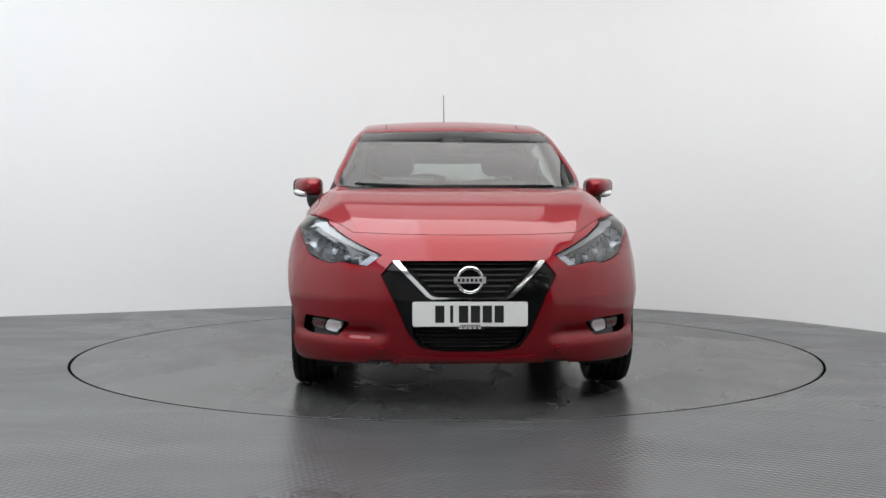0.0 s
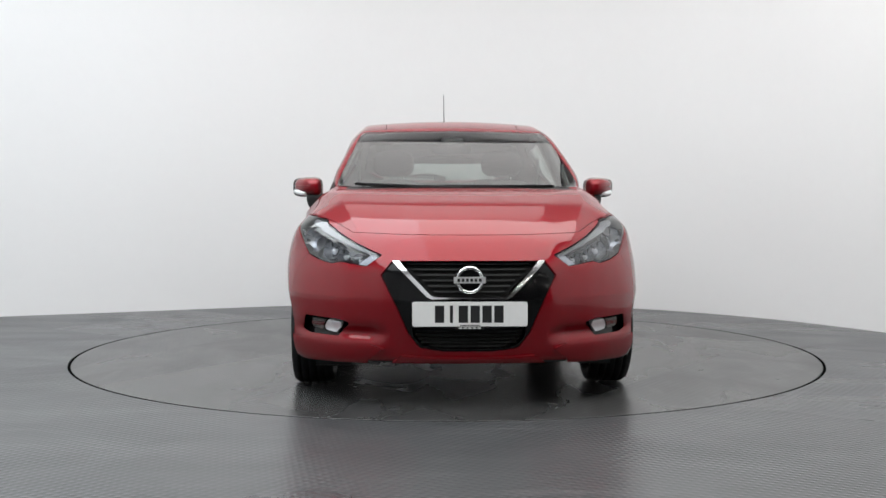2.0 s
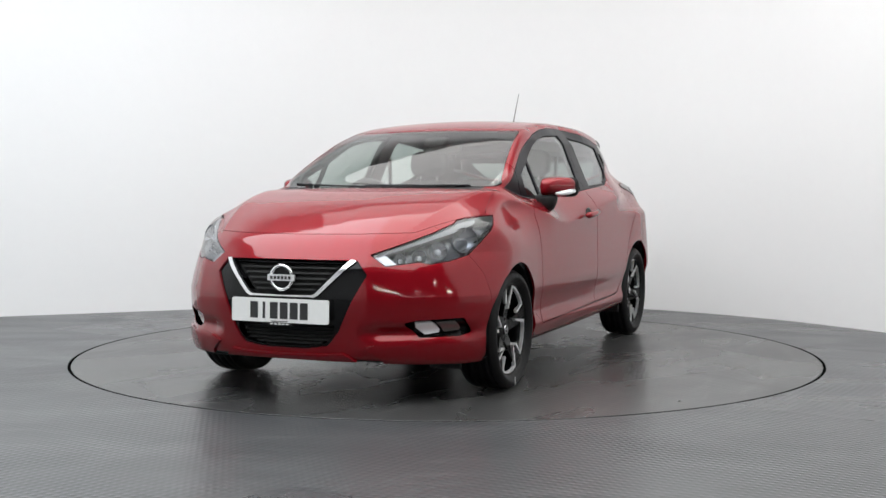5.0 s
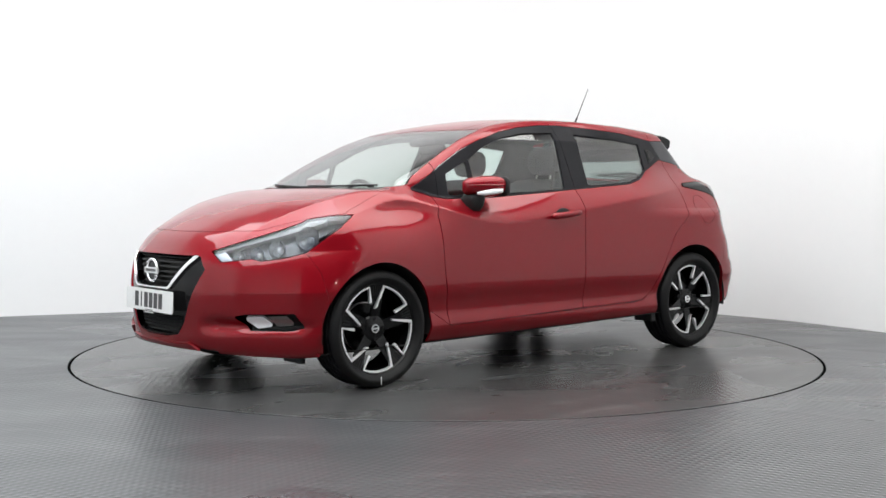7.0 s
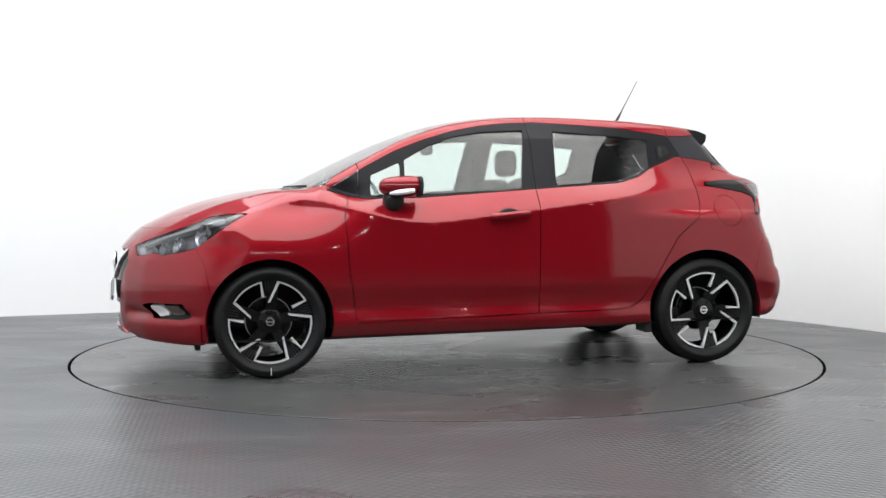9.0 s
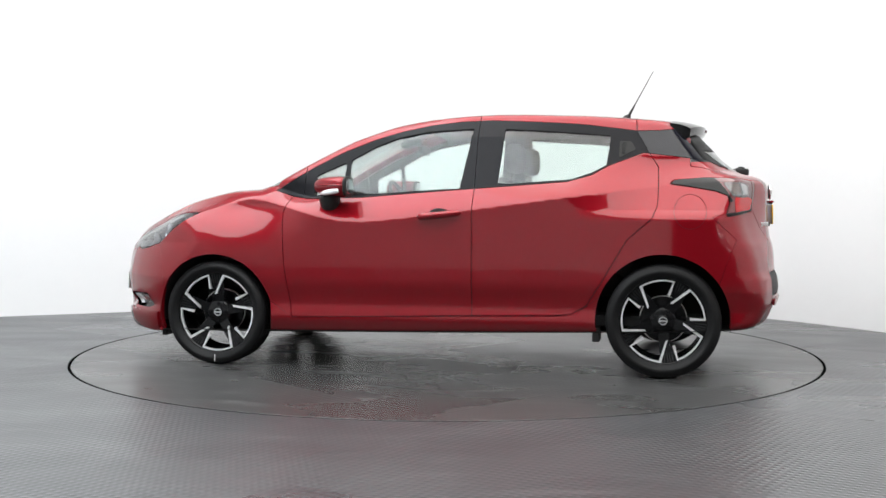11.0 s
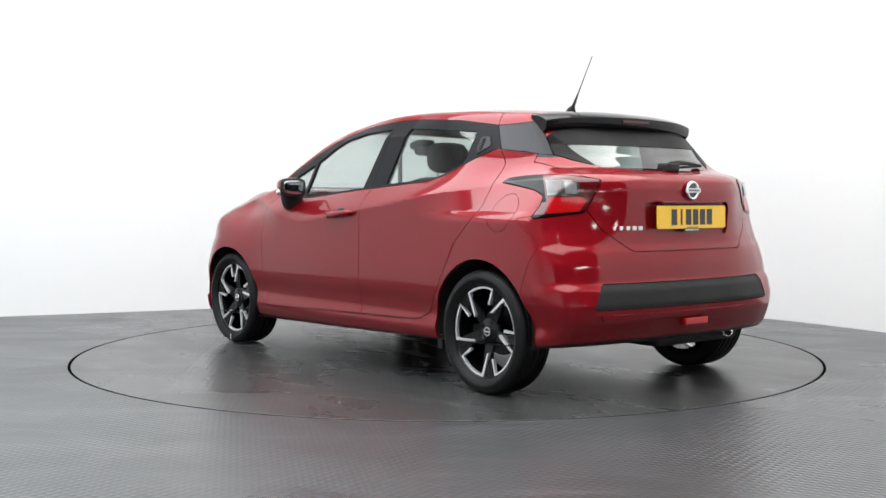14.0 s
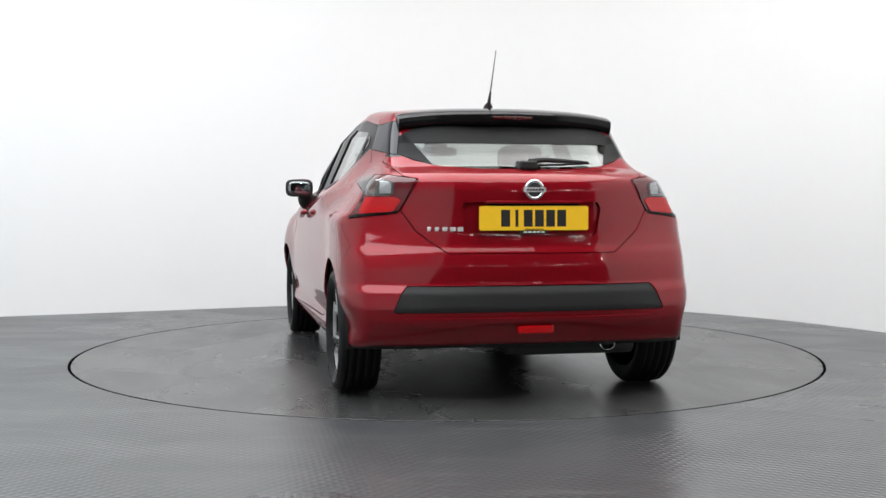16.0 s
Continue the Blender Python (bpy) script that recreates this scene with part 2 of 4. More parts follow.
def wall_strip(name, points, z0, z1, thick, label):
    line = plan_curve(points)
    bm = bmesh.new()
    rows = []
    for i, p in enumerate(line):
        d = (line[min(i + 1, len(line) - 1)] - line[max(i - 1, 0)]).normalized()
        o = Vector((-d.y, d.x, 0)) * thick
        rows.append([bm.verts.new(q) for q in ((p.x, p.y, z0), (p.x, p.y, z1), (p.x + o.x, p.y + o.y, z1), (p.x + o.x, p.y + o.y, z0))])
    for a, b in zip(rows, rows[1:]):
        for k in range(4):
            bm.faces.new((a[k], b[k], b[(k + 1) % 4], a[(k + 1) % 4]))
    bm.faces.new(rows[0])
    bm.faces.new(rows[-1][::-1])
    bmesh.ops.recalc_face_normals(bm, faces=bm.faces)
    ob = part(name, bm, M["wall"], None, smooth=False)
    for poly in ob.data.polygons:
        poly.use_smooth = abs(poly.normal.z) < .5
    ob.data.set_sharp_from_angle(angle=radians(40))
    return tagged(ob, label, "wall", kind="structure")


wall_strip("wall_curved", [(-5.4, -1.6), (-5.38, -.6), (-5.22, .4), (-4.92, 1.12), (-4.4, 1.58), (-3.59, 1.96), (-2.58, 2.39), (-1.9, 2.70), (-1.25, 2.95), (-.6, 3.13), (0, 3.19), (.6, 3.14), (1.15, 2.98), (1.66, 2.69), (2.0, 2.44),
                            (2.36, 2.11), (2.70, 1.70), (2.97, 1.27), (3.17, .90), (3.45, .2), (3.62, -.8), (3.7, -2), (3.7, -3.2), (3.7, -4.35)], 0, 4.6, .15,
           "smooth white painted curved studio wall")
wall_strip("wall_side", [(-5.4, -9.2), (-5.4, -6), (-5.4, -3), (-5.4, -1.6)], 0, 4.6, .15, "plain white painted studio wall")
tagged(part("wall_rear", box_bm((-5.55, -9.4, 0), (-0.3, -9.2, 4.6)), M["wall"], None), "white painted wall beside a wide opening", "wall", kind="structure")
# unseen hall beyond the open corner, its lack of light painted as near-black walls
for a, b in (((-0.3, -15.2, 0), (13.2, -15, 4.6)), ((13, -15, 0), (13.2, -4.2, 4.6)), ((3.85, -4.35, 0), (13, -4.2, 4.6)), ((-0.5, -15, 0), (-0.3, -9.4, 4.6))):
    tagged(part("wall_hall", box_bm(a, b), M["hall"], None), "wall of the unlit hall, its darkness put in as near-black colour", "wall", kind="structure")


def ground():
    """Floor with a round hole for the turntable."""
    bm = bmesh.new()
    n = 144
    hole = [bm.verts.new((2.2685 * math.cos(2 * math.pi * k / n), 2.2685 * math.sin(2 * math.pi * k / n), 0)) for k in range(n)]
    sink = [bm.verts.new((v.co.x, v.co.y, -.05)) for v in hole]
    edge = []
    for k in range(n):
        c, s = math.cos(2 * math.pi * k / n), math.sin(2 * math.pi * k / n)
        edge.append(bm.verts.new((min(14 / max(abs(c), 1e-6), 19 / max(abs(s), 1e-6)) * c, min(14 / max(abs(c), 1e-6), 19 / max(abs(s), 1e-6)) * s, 0)))
    for k in range(n):
        j = (k + 1) % n
        bm.faces.new((hole[k], edge[k], edge[j], hole[j]))
        bm.faces.new((sink[k], hole[k], hole[j], sink[j]))
    bmesh.ops.recalc_face_normals(bm, faces=bm.faces)
    ob = part("floor", bm, M["floor"], None)
    if ob.data.polygons[0].normal.z < 0:
        ob.data.flip_normals()
    return tagged(ob, "grey studded studio floor with a dull sheen", "floor", kind="structure")


ground()
tagged(part("floor_pit", box_bm((-2.6, -2.6, -.12), (2.6, 2.6, -.05)), M["joint"], None), "dark pit under the turntable", "floor", kind="structure")
tagged(part("ceiling", box_bm((-5.6, -9.4, 4.6), (4.0, 3.5, 4.7)), M["ceiling"], None), "plain white studio ceiling", "ceiling", kind="structure")
# hall ceiling takes the same near black to keep the opening dark
tagged(part("ceiling_hall", box_bm((-0.5, -15.2, 4.61), (13.2, -4.2, 4.72)), M["hall"], None), "ceiling of the unlit hall, its darkness put in as near-black colour", "ceiling", kind="structure")

# turntable: turns with the car
table = tagged(new("turntable"), "round grey turntable flush with the studio floor", "turntable")
part("disc", lathe([(0.001, 0), (1.0, 0), (2.2485, 0), (2.2512, -.003), (2.2512, -.05)], lambda u, v, w: (u, v, w), 144), M["disc"], table, "grey studded disc with scuffs")
part("seal", lathe([(2.2515, -.004), (2.2525, -.0008), (2.2666, -.0008), (2.2676, -.004), (2.2676, -.03)], lambda u, v, w: (u, v, w), 144), M["joint"], table, "thin black rubber ring")


def ceiling_light(eye, target, w, h):
    """A hanging softbox; its lamp sits just under the diffuser."""
    t = tagged(new("ceiling_light"), "large flat white softbox hung under the ceiling", "light", "softboxes overhead")
    t.matrix_world = look(eye, target)
    part("housing", box_bm((-w / 2 - .05, -h / 2 - .05, .05), (w / 2 + .05, h / 2 + .05, .20), .01), M["black_trim"], t)
    part("diffuser", box_bm((-w / 2, -h / 2, .012), (w / 2, h / 2, .048)), M["panel_glow"], t, "white diffuser")
    for x in (-w / 2 + .2, w / 2 - .2):
        part("hanger", tube([(x, 0, .18), t.matrix_world.inverted() @ Vector((*(t.matrix_world @ Vector((x, 0, .18))).xy, 4.62))], .015, 8), M["black_trim"], t)
    return t


for eye, target, w, h, *_ in SOFTBOXES:
    ceiling_light(eye, target, w, h)


def hall_spot(x, y, z):
    t = tagged(new("spotlight"), "small bright round lamp in the dark hall", "light", "hall lamps")
    t.location = (x, y, z)
    part("can", lathe([(.001, .0), (.06, .0), (.06, -.03), (.09, -.14), (.088, -.14)], lambda u, v, w: (u, v, w), 20), M["black_trim"], t)
    part("bulb", lathe([(.001, -.215), (.030, -.207), (.052, -.185), (.060, -.155), (.052, -.125), (.04, -.11)], lambda u, v, w: (u, v, w), 20), M["glow"], t, "glowing lamp face")
    part("stem", tube([(0, 0, 0), (0, 0, 4.6 - z)], .012, 8), M["black_trim"], t)


for sx, sy, sz in ((4.7, -6.4, 2.9), (4.3, -8.2, 2.6), (1.0, -10.2, 2.6), (1.5, -12.2, 2.9)):
    for k in range(5):
        hall_spot(sx + 1.55 * k, sy - .2 * k, sz)


# ---- body form: one implicit function, negative inside ----
def curve(*knots, soft=0.03):
    """A smoothed curve through (s, value) knots, as a function of arrays."""
    k = np.array(sorted(knots), float)
    s = np.linspace(k[0, 0] - 0.3, k[-1, 0] + 0.3, 2400)
    v = np.interp(s, k[:, 0], k[:, 1])
    n = max(1, int(soft / (s[1] - s[0])))
    for _ in range(3):
        w = np.ones(2 * n + 1) / (2 * n + 1)
        v = np.convolve(np.pad(v, n, mode="edge"), w, "valid")
    return lambda q: np.interp(q, s, v)


top_line = curve((2.12, .640), (2.06, .690), (1.965, .758), (1.80, .848), (1.61, .920), (1.38, .972), (1.2, .998), (1.10, 1.010),
                 (1.0, 1.062), (.84, 1.143), (.68, 1.22), (.52, 1.294), (.3, 1.378), (.18, 1.408), (.015, 1.438), (-.157, 1.452),
                 (-.33, 1.457), (-.5, 1.456), (-.87, 1.444), (-1.24, 1.414), (-1.5, 1.376), (-2.0, 1.30), soft=.045)
front_x = curve((.15, 2.02), (.2, 2.05), (.25, 2.07), (.33, 2.075), (.42, 2.086), (.5, 2.09), (.6, 2.080), (.67, 2.066), (.72, 2.04), (1.0, 1.98))
bend_f = curve((0, 0), (.1, .003), (.2, .012), (.3, .035), (.4, .07), (.5, .125), (.575, .165), (.67, .25), (.75, .34), (.8, .405), (.85, .49), (.9, .60), soft=.02)
bend_k = curve((-.3, 0), (.3, .15), (.9, .30), (1.1, .35), (1.4, .6), (1.8, 1.0), (2.2, 1.0))
rear_x = curve((.2, -1.74), (.25, -1.80), (.30, -1.85), (.40, -1.895), (.46, -1.912), (.53, -1.905), (.565, -1.885), (.65, -1.882), (.71, -1.872),
               (.74, -1.860), (.80, -1.853), (.90, -1.852), (1.0, -1.85), (1.045, -1.84), (1.075, -1.80), (1.09, -1.745), (1.10, -1.69),
               (1.169, -1.60), (1.315, -1.46), (1.38, -1.40), (1.5, -1.28), soft=.008)
bend_rl = curve((0, 0), (.3, .008), (.5, .022), (.6, .035), (.65, .05), (.75, .08), (.8, .11), (.86, .18), (.9, .25))
bend_ru = curve((0, 0), (.3, .01), (.4, .025), (.5, .065), (.6, .10), (.7, .125), (.8, .14), (.9, .15))
rear_mix = curve((.38, .10), (.45, .25), (.58, .36), (.75, .62), (.86, .86), (.95, 1), (1.5, 1))
crease = curve((1.9, .70), (1.6, .80), (1.38, .87), (1.1, .955), (.95, .935), (.84, .905), (.58, .835), (.39, .815), (.07, .85), (-.23, .888), (-.7, .955), (-1.32, 1.032), (-1.9, 1.06), soft=.05)
belt = curve((1.9, .80), (1.6, .89), (1.3, .96), (1.0, 1.0), (.81, .967), (.72, .957), (.41, .964), (-.08, 1.0), (-.42, 1.026), (-.75, 1.055), (-.94, 1.13), (-1.10, 1.20), (-1.3, 1.19), (-1.46, 1.17), (-1.9, 1.12), soft=.03)
low_in = curve((2.2, -.16), (2.0, -.10), (1.8, -.020), (1.6, .012), (1.42, .024), (1.26, .022), (1.05, .008), (.9, -.002), (.3, 0), (-.8, 0), (-1.0, .002), (-1.27, .014), (-1.45, .010), (-1.55, .002), (-1.7, -.02), (-1.85, -.06), (-2.0, -.12), soft=.04)
top_in = curve((2.0, -.10), (1.6, -.02), (1.2, 0), (-.6, 0), (-.8, -.006), (-1.0, -.02), (-1.15, -.035), (-1.32, -.07), (-1.46, -.11), (-1.65, -.18), (-1.9, -.26), soft=.03)
flank = curve((.10, .775), (.18, .79), (.215, .822), (.25, .840), (.285, .852), (.31, .849), (.36, .838), (.42, .846), (.46, .857), (.50, .862), (.58, .8625), (.70, .8605), (.8, .859), (1.2, .860), soft=.012)
floor_z = curve((2.1, .215), (1.9, .195), (1.65, .185), (1.55, .19), (.95, .193), (-.06, .212), (-.84, .232), (-1.5, .255), (-1.95, .275))


tuck_z = curve((.66, 0), (.72, .008), (.78, .028), (.84, .064), (.885, .110), (.92, .128), (.945, .128), (.98, .110), (1.06, .02), (1.10, 0), soft=.022)
tuck_x = curve((.66, 0), (.80, .25), (1.10, 1), (2.2, 1), soft=.04)
screen_in = curve((-.1, 0), (.45, .048), (.9, .060), (1.05, .060), (1.3, .03), (1.6, 0), soft=.04)


haunch = curve((-.6, 0), (-.75, .02), (-1.25, 1), (-2, 1.15), soft=.06)


def smax(k, first, *rest):
    m = first
    for f in rest:
        h = np.clip(.5 + .5 * (m - f) / k, 0, 1)
        m = f + (m - f) * h + k * h * (1 - h)
    return m


def body_f(x, y, z):
    """Half body (y >= 0): below 0 inside the skin."""
    bf = bend_f(y)
    zt = top_line(x + bend_k(x) * bf) - .028 * np.clip((.5 - x) / .5, 0, 1) * (y / .56) ** 2
    # raised middle of the hood, narrowing to the nose
    mid = np.clip((np.interp(x, [1.05, 1.5, 1.85, 2.04], [.70, .60, .50, .375]) - y) / .10 + 1, 0, 1)
    zt = zt + (.022 * mid ** 1.6 - .006) * np.clip((x - 1.06) / .15, 0, 1) * np.clip((2.09 - x) / .16, 0, 1)
    upper = z - zt
    fx = x - front_x(z) + bf * (1 + .16 * np.clip((z - .5) / .2, 0, 1))
    # hollow above the corner fins of the front bumper
    fx = fx + .030 * np.exp(-((z - .337) / .030) ** 2) * np.clip((y - .36) / .09, 0, 1) * np.clip((.84 - y) / .08, 0, 1) * (x > 1.2)
    rx = rear_x(z) + bend_rl(y) + rear_mix(z) * bend_ru(y) - x
    zc, zb = crease(x), belt(x)
    zb = np.maximum(zb, zc + .05) + .05 * tuck_x(x)
    side_lo = flank(z) + low_in(x) - haunch(x) * (.012 * (z > .5) * (z - .5) + .65 * np.maximum(z - .835, 0) * np.minimum(1, np.maximum(z - .835, 0) / .06))
    side_lo = side_lo - .10 * np.maximum(.468 - z, 0) * np.clip((-1.42 - x) / .12, 0, 1)
    yg = .79 - .44 * (z - .97) + top_in(x) - screen_in(x) - .045 * np.clip((z - 1.30) / .10, 0, 1) * np.clip((x + .7) / .3, 0, 1) * np.clip((.5 - x) / .3, 0, 1)
    s = np.clip((z - zc) / (zb - zc), 0, 1)
    yb = .79 - .44 * (zb - .97) + top_in(x) - screen_in(x)
    y_sh = side_lo + (yb - side_lo) * s ** 1.35
    wide = np.where(z > zb, yg, y_sh)
    # upper front wings fall inwards above the wheel
    side = y - wide + tuck_z(z) * tuck_x(x)
    low = floor_z(x) - z
    f = smax(.05, side, fx * .8)
    f = smax(.05, f, rx * .8)
    f = smax(.035 + .035 * tuck_x(x), f, upper * .9)
    return smax(.025, f, low)


# ---- skin of the car: polygonised once, then cut into panels ----
def skin(cell, inset=0.0):
    """Half skin (y >= 0) as vertices, normals and triangles."""
    xs, ys, zs = np.arange(-2.02, 2.2, cell), np.arange(-2 * cell, .96, cell), np.arange(.14, 1.52, cell)
    gx, gy, gz = np.meshgrid(xs, ys, zs, indexing="ij")
    f = body_f(gx, np.abs(gy), gz) + inset
    s = f < 0
    nx, ny, nz = s.shape
    c = np.zeros((nx - 1, ny - 1, nz - 1), int)
    for i in (0, 1):
        for j in (0, 1):
            for k in (0, 1):
                c += s[i:nx - 1 + i, j:ny - 1 + j, k:nz - 1 + k]
    act = (c > 0) & (c < 8)
    idx = -np.ones(act.shape, int)
    idx[act] = np.arange(act.sum())
    ci, cj, ck = np.nonzero(act)
    v = np.stack([xs[ci] + cell / 2, ys[cj] + cell / 2, zs[ck] + cell / 2], 1)

    def grad(p):
        e = 0.0025
        g = np.zeros_like(p)
        for a in range(3):
            d = np.zeros(3)
            d[a] = e
            q, r = p + d, p - d
            g[:, a] = body_f(q[:, 0], np.abs(q[:, 1]), q[:, 2]) - body_f(r[:, 0], np.abs(r[:, 1]), r[:, 2])
        return g / (2 * e)
    for _ in range(5):
        g = grad(v)
        step = (body_f(v[:, 0], np.abs(v[:, 1]), v[:, 2]) + inset) / np.maximum((g * g).sum(1), 1e-6)
        v = v - np.clip(step, -cell, cell)[:, None] * g * .9
    g = grad(v)
    n = g / np.maximum(np.linalg.norm(g, axis=1, keepdims=True), 1e-9)
    tris = []
    for a in range(3):
        o = [o for o in range(3) if o != a]
        lo, hi = [slice(None)] * 3, [slice(None)] * 3
        lo[a], hi[a] = slice(0, -1), slice(1, None)
        ch = s[tuple(lo)] != s[tuple(hi)]
        i, j, k = np.nonzero(ch)
        e = np.stack([i, j, k], 1)
        ok = (e[:, o[0]] > 0) & (e[:, o[1]] > 0) & (e[:, o[0]] < s.shape[o[0]] - 1) & (e[:, o[1]] < s.shape[o[1]] - 1)
        e = e[ok]
        q = []
        for d0, d1 in ((0, 0), (-1, 0), (-1, -1), (0, -1)):
            w = e.copy()
            w[:, o[0]] += d0
            w[:, o[1]] += d1
            q.append(idx[w[:, 0], w[:, 1], w[:, 2]])
        q = np.stack(q, 1)
        tris += [q[:, [0, 1, 2]], q[:, [0, 2, 3]]]
    t = np.concatenate(tris)
    t = t[(t >= 0).all(1)]
    face = np.cross(v[t[:, 1]] - v[t[:, 0]], v[t[:, 2]] - v[t[:, 0]])
    flip = (face * n[t].sum(1)).sum(1) < 0
    t[flip] = t[flip][:, ::-1]
    return v, n, t


def cut(m, d):
    """The part of the skin where d, one value a vertex, is below 0."""
    v, n, t = m
    neg = d < 0
    cnt = neg[t].sum(1)
    keep = [t[cnt == 3]]
    part_t = t[(cnt == 1) | (cnt == 2)]
    if len(part_t):
        odd = np.where(neg[part_t].sum(1) == 1, neg[part_t].argmax(1), (~neg[part_t]).argmax(1))
        r = np.arange(len(part_t))
        a, b, c = part_t[r, odd], part_t[r, (odd + 1) % 3], part_t[r, (odd + 2) % 3]
        ed = np.concatenate([np.sort(np.stack([a, b], 1), 1), np.sort(np.stack([a, c], 1), 1)])
        u, inv = np.unique(ed, axis=0, return_inverse=True)
        inv = inv.ravel()
        w = (d[u[:, 0]] / (d[u[:, 0]] - d[u[:, 1]]))[:, None]
        nv = v[u[:, 0]] * (1 - w) + v[u[:, 1]] * w
        nn = n[u[:, 0]] * (1 - w) + n[u[:, 1]] * w
        nn /= np.maximum(np.linalg.norm(nn, axis=1, keepdims=True), 1e-9)
        base = len(v)
        v, n = np.concatenate([v, nv]), np.concatenate([n, nn])
        ab, ac = base + inv[:len(r)], base + inv[len(r):]
        one = neg[a]
        keep.append(np.stack([a, ab, ac], 1)[one])
        keep += [np.stack([ab, b, c], 1)[~one], np.stack([ab, c, ac], 1)[~one]]
    t = np.concatenate(keep)
    used = np.unique(t)
    back = np.zeros(len(v), int)
    back[used] = np.arange(len(used))
    return v[used], n[used], back[t]


def carve(m, inside, gap=0.0022):
    """Splits the skin along inside(v) = 0, leaving a shut line."""
    d = inside(m[0])
    return cut(m, d + gap), cut(m, gap - d)


def largest(m):
    """The largest connected piece of a skin part."""
    v, n, t = m
    lab = np.arange(len(v))
    for _ in range(400):
        low = lab[t].min(1)
        old = lab.copy()
        for k in range(3):
            np.minimum.at(lab, t[:, k], low)
        if (old == lab).all():
            break
    vals, counts = np.unique(lab[t[:, 0]], return_counts=True)
    return v, n, t[lab[t[:, 0]] == vals[counts.argmax()]]


def poly_d(p, q, poly):
    """Signed distance to a 2D outline, below 0 inside."""
    best = np.full(len(p), 1e9)
    ins = np.zeros(len(p), bool)
    for (x0, y0), (x1, y1) in zip(poly, poly[1:] + poly[:1]):
        ex, ey = x1 - x0, y1 - y0
        h = np.clip(((p - x0) * ex + (q - y0) * ey) / (ex * ex + ey * ey + 1e-12), 0, 1)
        best = np.minimum(best, np.hypot(p - x0 - h * ex, q - y0 - h * ey))
        cross = ((y0 > q) != (y1 > q)) & (p < x0 + (q - y0) * ex / (ey if abs(ey) > 1e-12 else 1e-12))
        ins ^= cross
    return np.where(ins, -best, best)


def xz(poly, y_min=0.3):
    return lambda v: np.maximum(poly_d(v[:, 0], v[:, 2], poly), y_min - v[:, 1])


def yz_front(poly, x_min=0.2):
    return lambda v: np.maximum(poly_d(v[:, 1], v[:, 2], poly), x_min - v[:, 0])


def yz_rear(poly, x_max=-1.2):
    return lambda v: np.maximum(poly_d(v[:, 1], v[:, 2], poly), v[:, 0] - x_max)


def corner(poly, front):
    s = 1 if front else -1
    return lambda v: np.maximum(poly_d(s * .7 * v[:, 0] - .7 * v[:, 1], v[:, 2], poly), 0.9 - s * v[:, 0])


def panel(name, m, material, parent, label="", sides="left", lift=0.0, skirt=0.012, edge=None):
    """A skin piece with turned-in edges: 'left', 'right', or 'both' halves in one."""
    v, n, t = m
    v = v + lift * n
    e = np.concatenate([t[:, [0, 1]], t[:, [1, 2]], t[:, [2, 0]]])
    key = np.sort(e, 1)
    u, first, count = np.unique(key, axis=0, return_index=True, return_counts=True)
    rim = e[first[count == 1]]
    rim = rim[~((np.abs(v[rim[:, 0], 1]) < 2e-3) & (np.abs(v[rim[:, 1], 1]) < 2e-3))]
    if skirt and len(rim):
        a, b = v[rim[:, 0]], v[rim[:, 1]]
        a2, b2 = a - skirt * n[rim[:, 0]], b - skirt * n[rim[:, 1]]
        out = np.cross(b - a, n[rim[:, 0]])
        out /= np.maximum(np.linalg.norm(out, axis=1, keepdims=True), 1e-9)
        k, base = len(rim), len(v)
        v = np.concatenate([v, a, b, b2, a2])
        n = np.concatenate([n, out, out, out, out])
        i = base + np.arange(k)
        t = np.concatenate([t, np.stack([i + k, i, i + 3 * k], 1), np.stack([i + k, i + 3 * k, i + 2 * k], 1)])
    if sides != "left":
        w = np.array([1, -1, 1])
        if sides == "right":
            v, n, t = v * w, n * w, t[:, ::-1]
        else:
            t = np.concatenate([t, t[:, ::-1] + len(v)])
            v, n = np.concatenate([v, v * w]), np.concatenate([n, n * w])
    me = bpy.data.meshes.new(name)
    me.from_pydata(v.tolist(), [], t.tolist())
    me.shade_smooth()
    me.normals_split_custom_set_from_vertices(n.tolist())
    me.materials.append(material)
    ob = new(name, me)
    ob.parent = parent
    return tagged(ob, label)


def pair(name, m, material, parents, label="", **kw):
    return [panel(name, m, material, parents[0], label, "left", **kw), panel(name, m, material, parents[1], label, "right", **kw)]


# ---- the car ----
car = tagged(new("hatchback_car"), "metallic red five-door hatchback parked on a turntable", "car")

HEADLAMP = [(1.091, .697), (.935, .745), (.774, .795), (.660, .836), (.632, .855), (.506, .872), (.417, .876), (.468, .812), (.556, .742),
            (.620, .693), (.725, .667), (.827, .653), (.880, .664), (1.033, .645)]
TAILLAMP = [(.389, 1.035), (.42, 1.058), (.55, 1.070), (.70, 1.068), (.853, 1.048), (.80, .93), (.776, .889), (.65, .876), (.528, .862), (.575, .924), (.59, .97),
            (.55, .997), (.45, 1.022)]
GRILLE = [(-.1, .675), (.350, .673), (.403, .607), (.336, .474), (.279, .346), (.225, .278), (.12, .262), (-.1, .260)]
FOG = [(.548, .381), (.60, .395), (.77, .400), (.785, .330), (.745, .315), (.605, .315)]
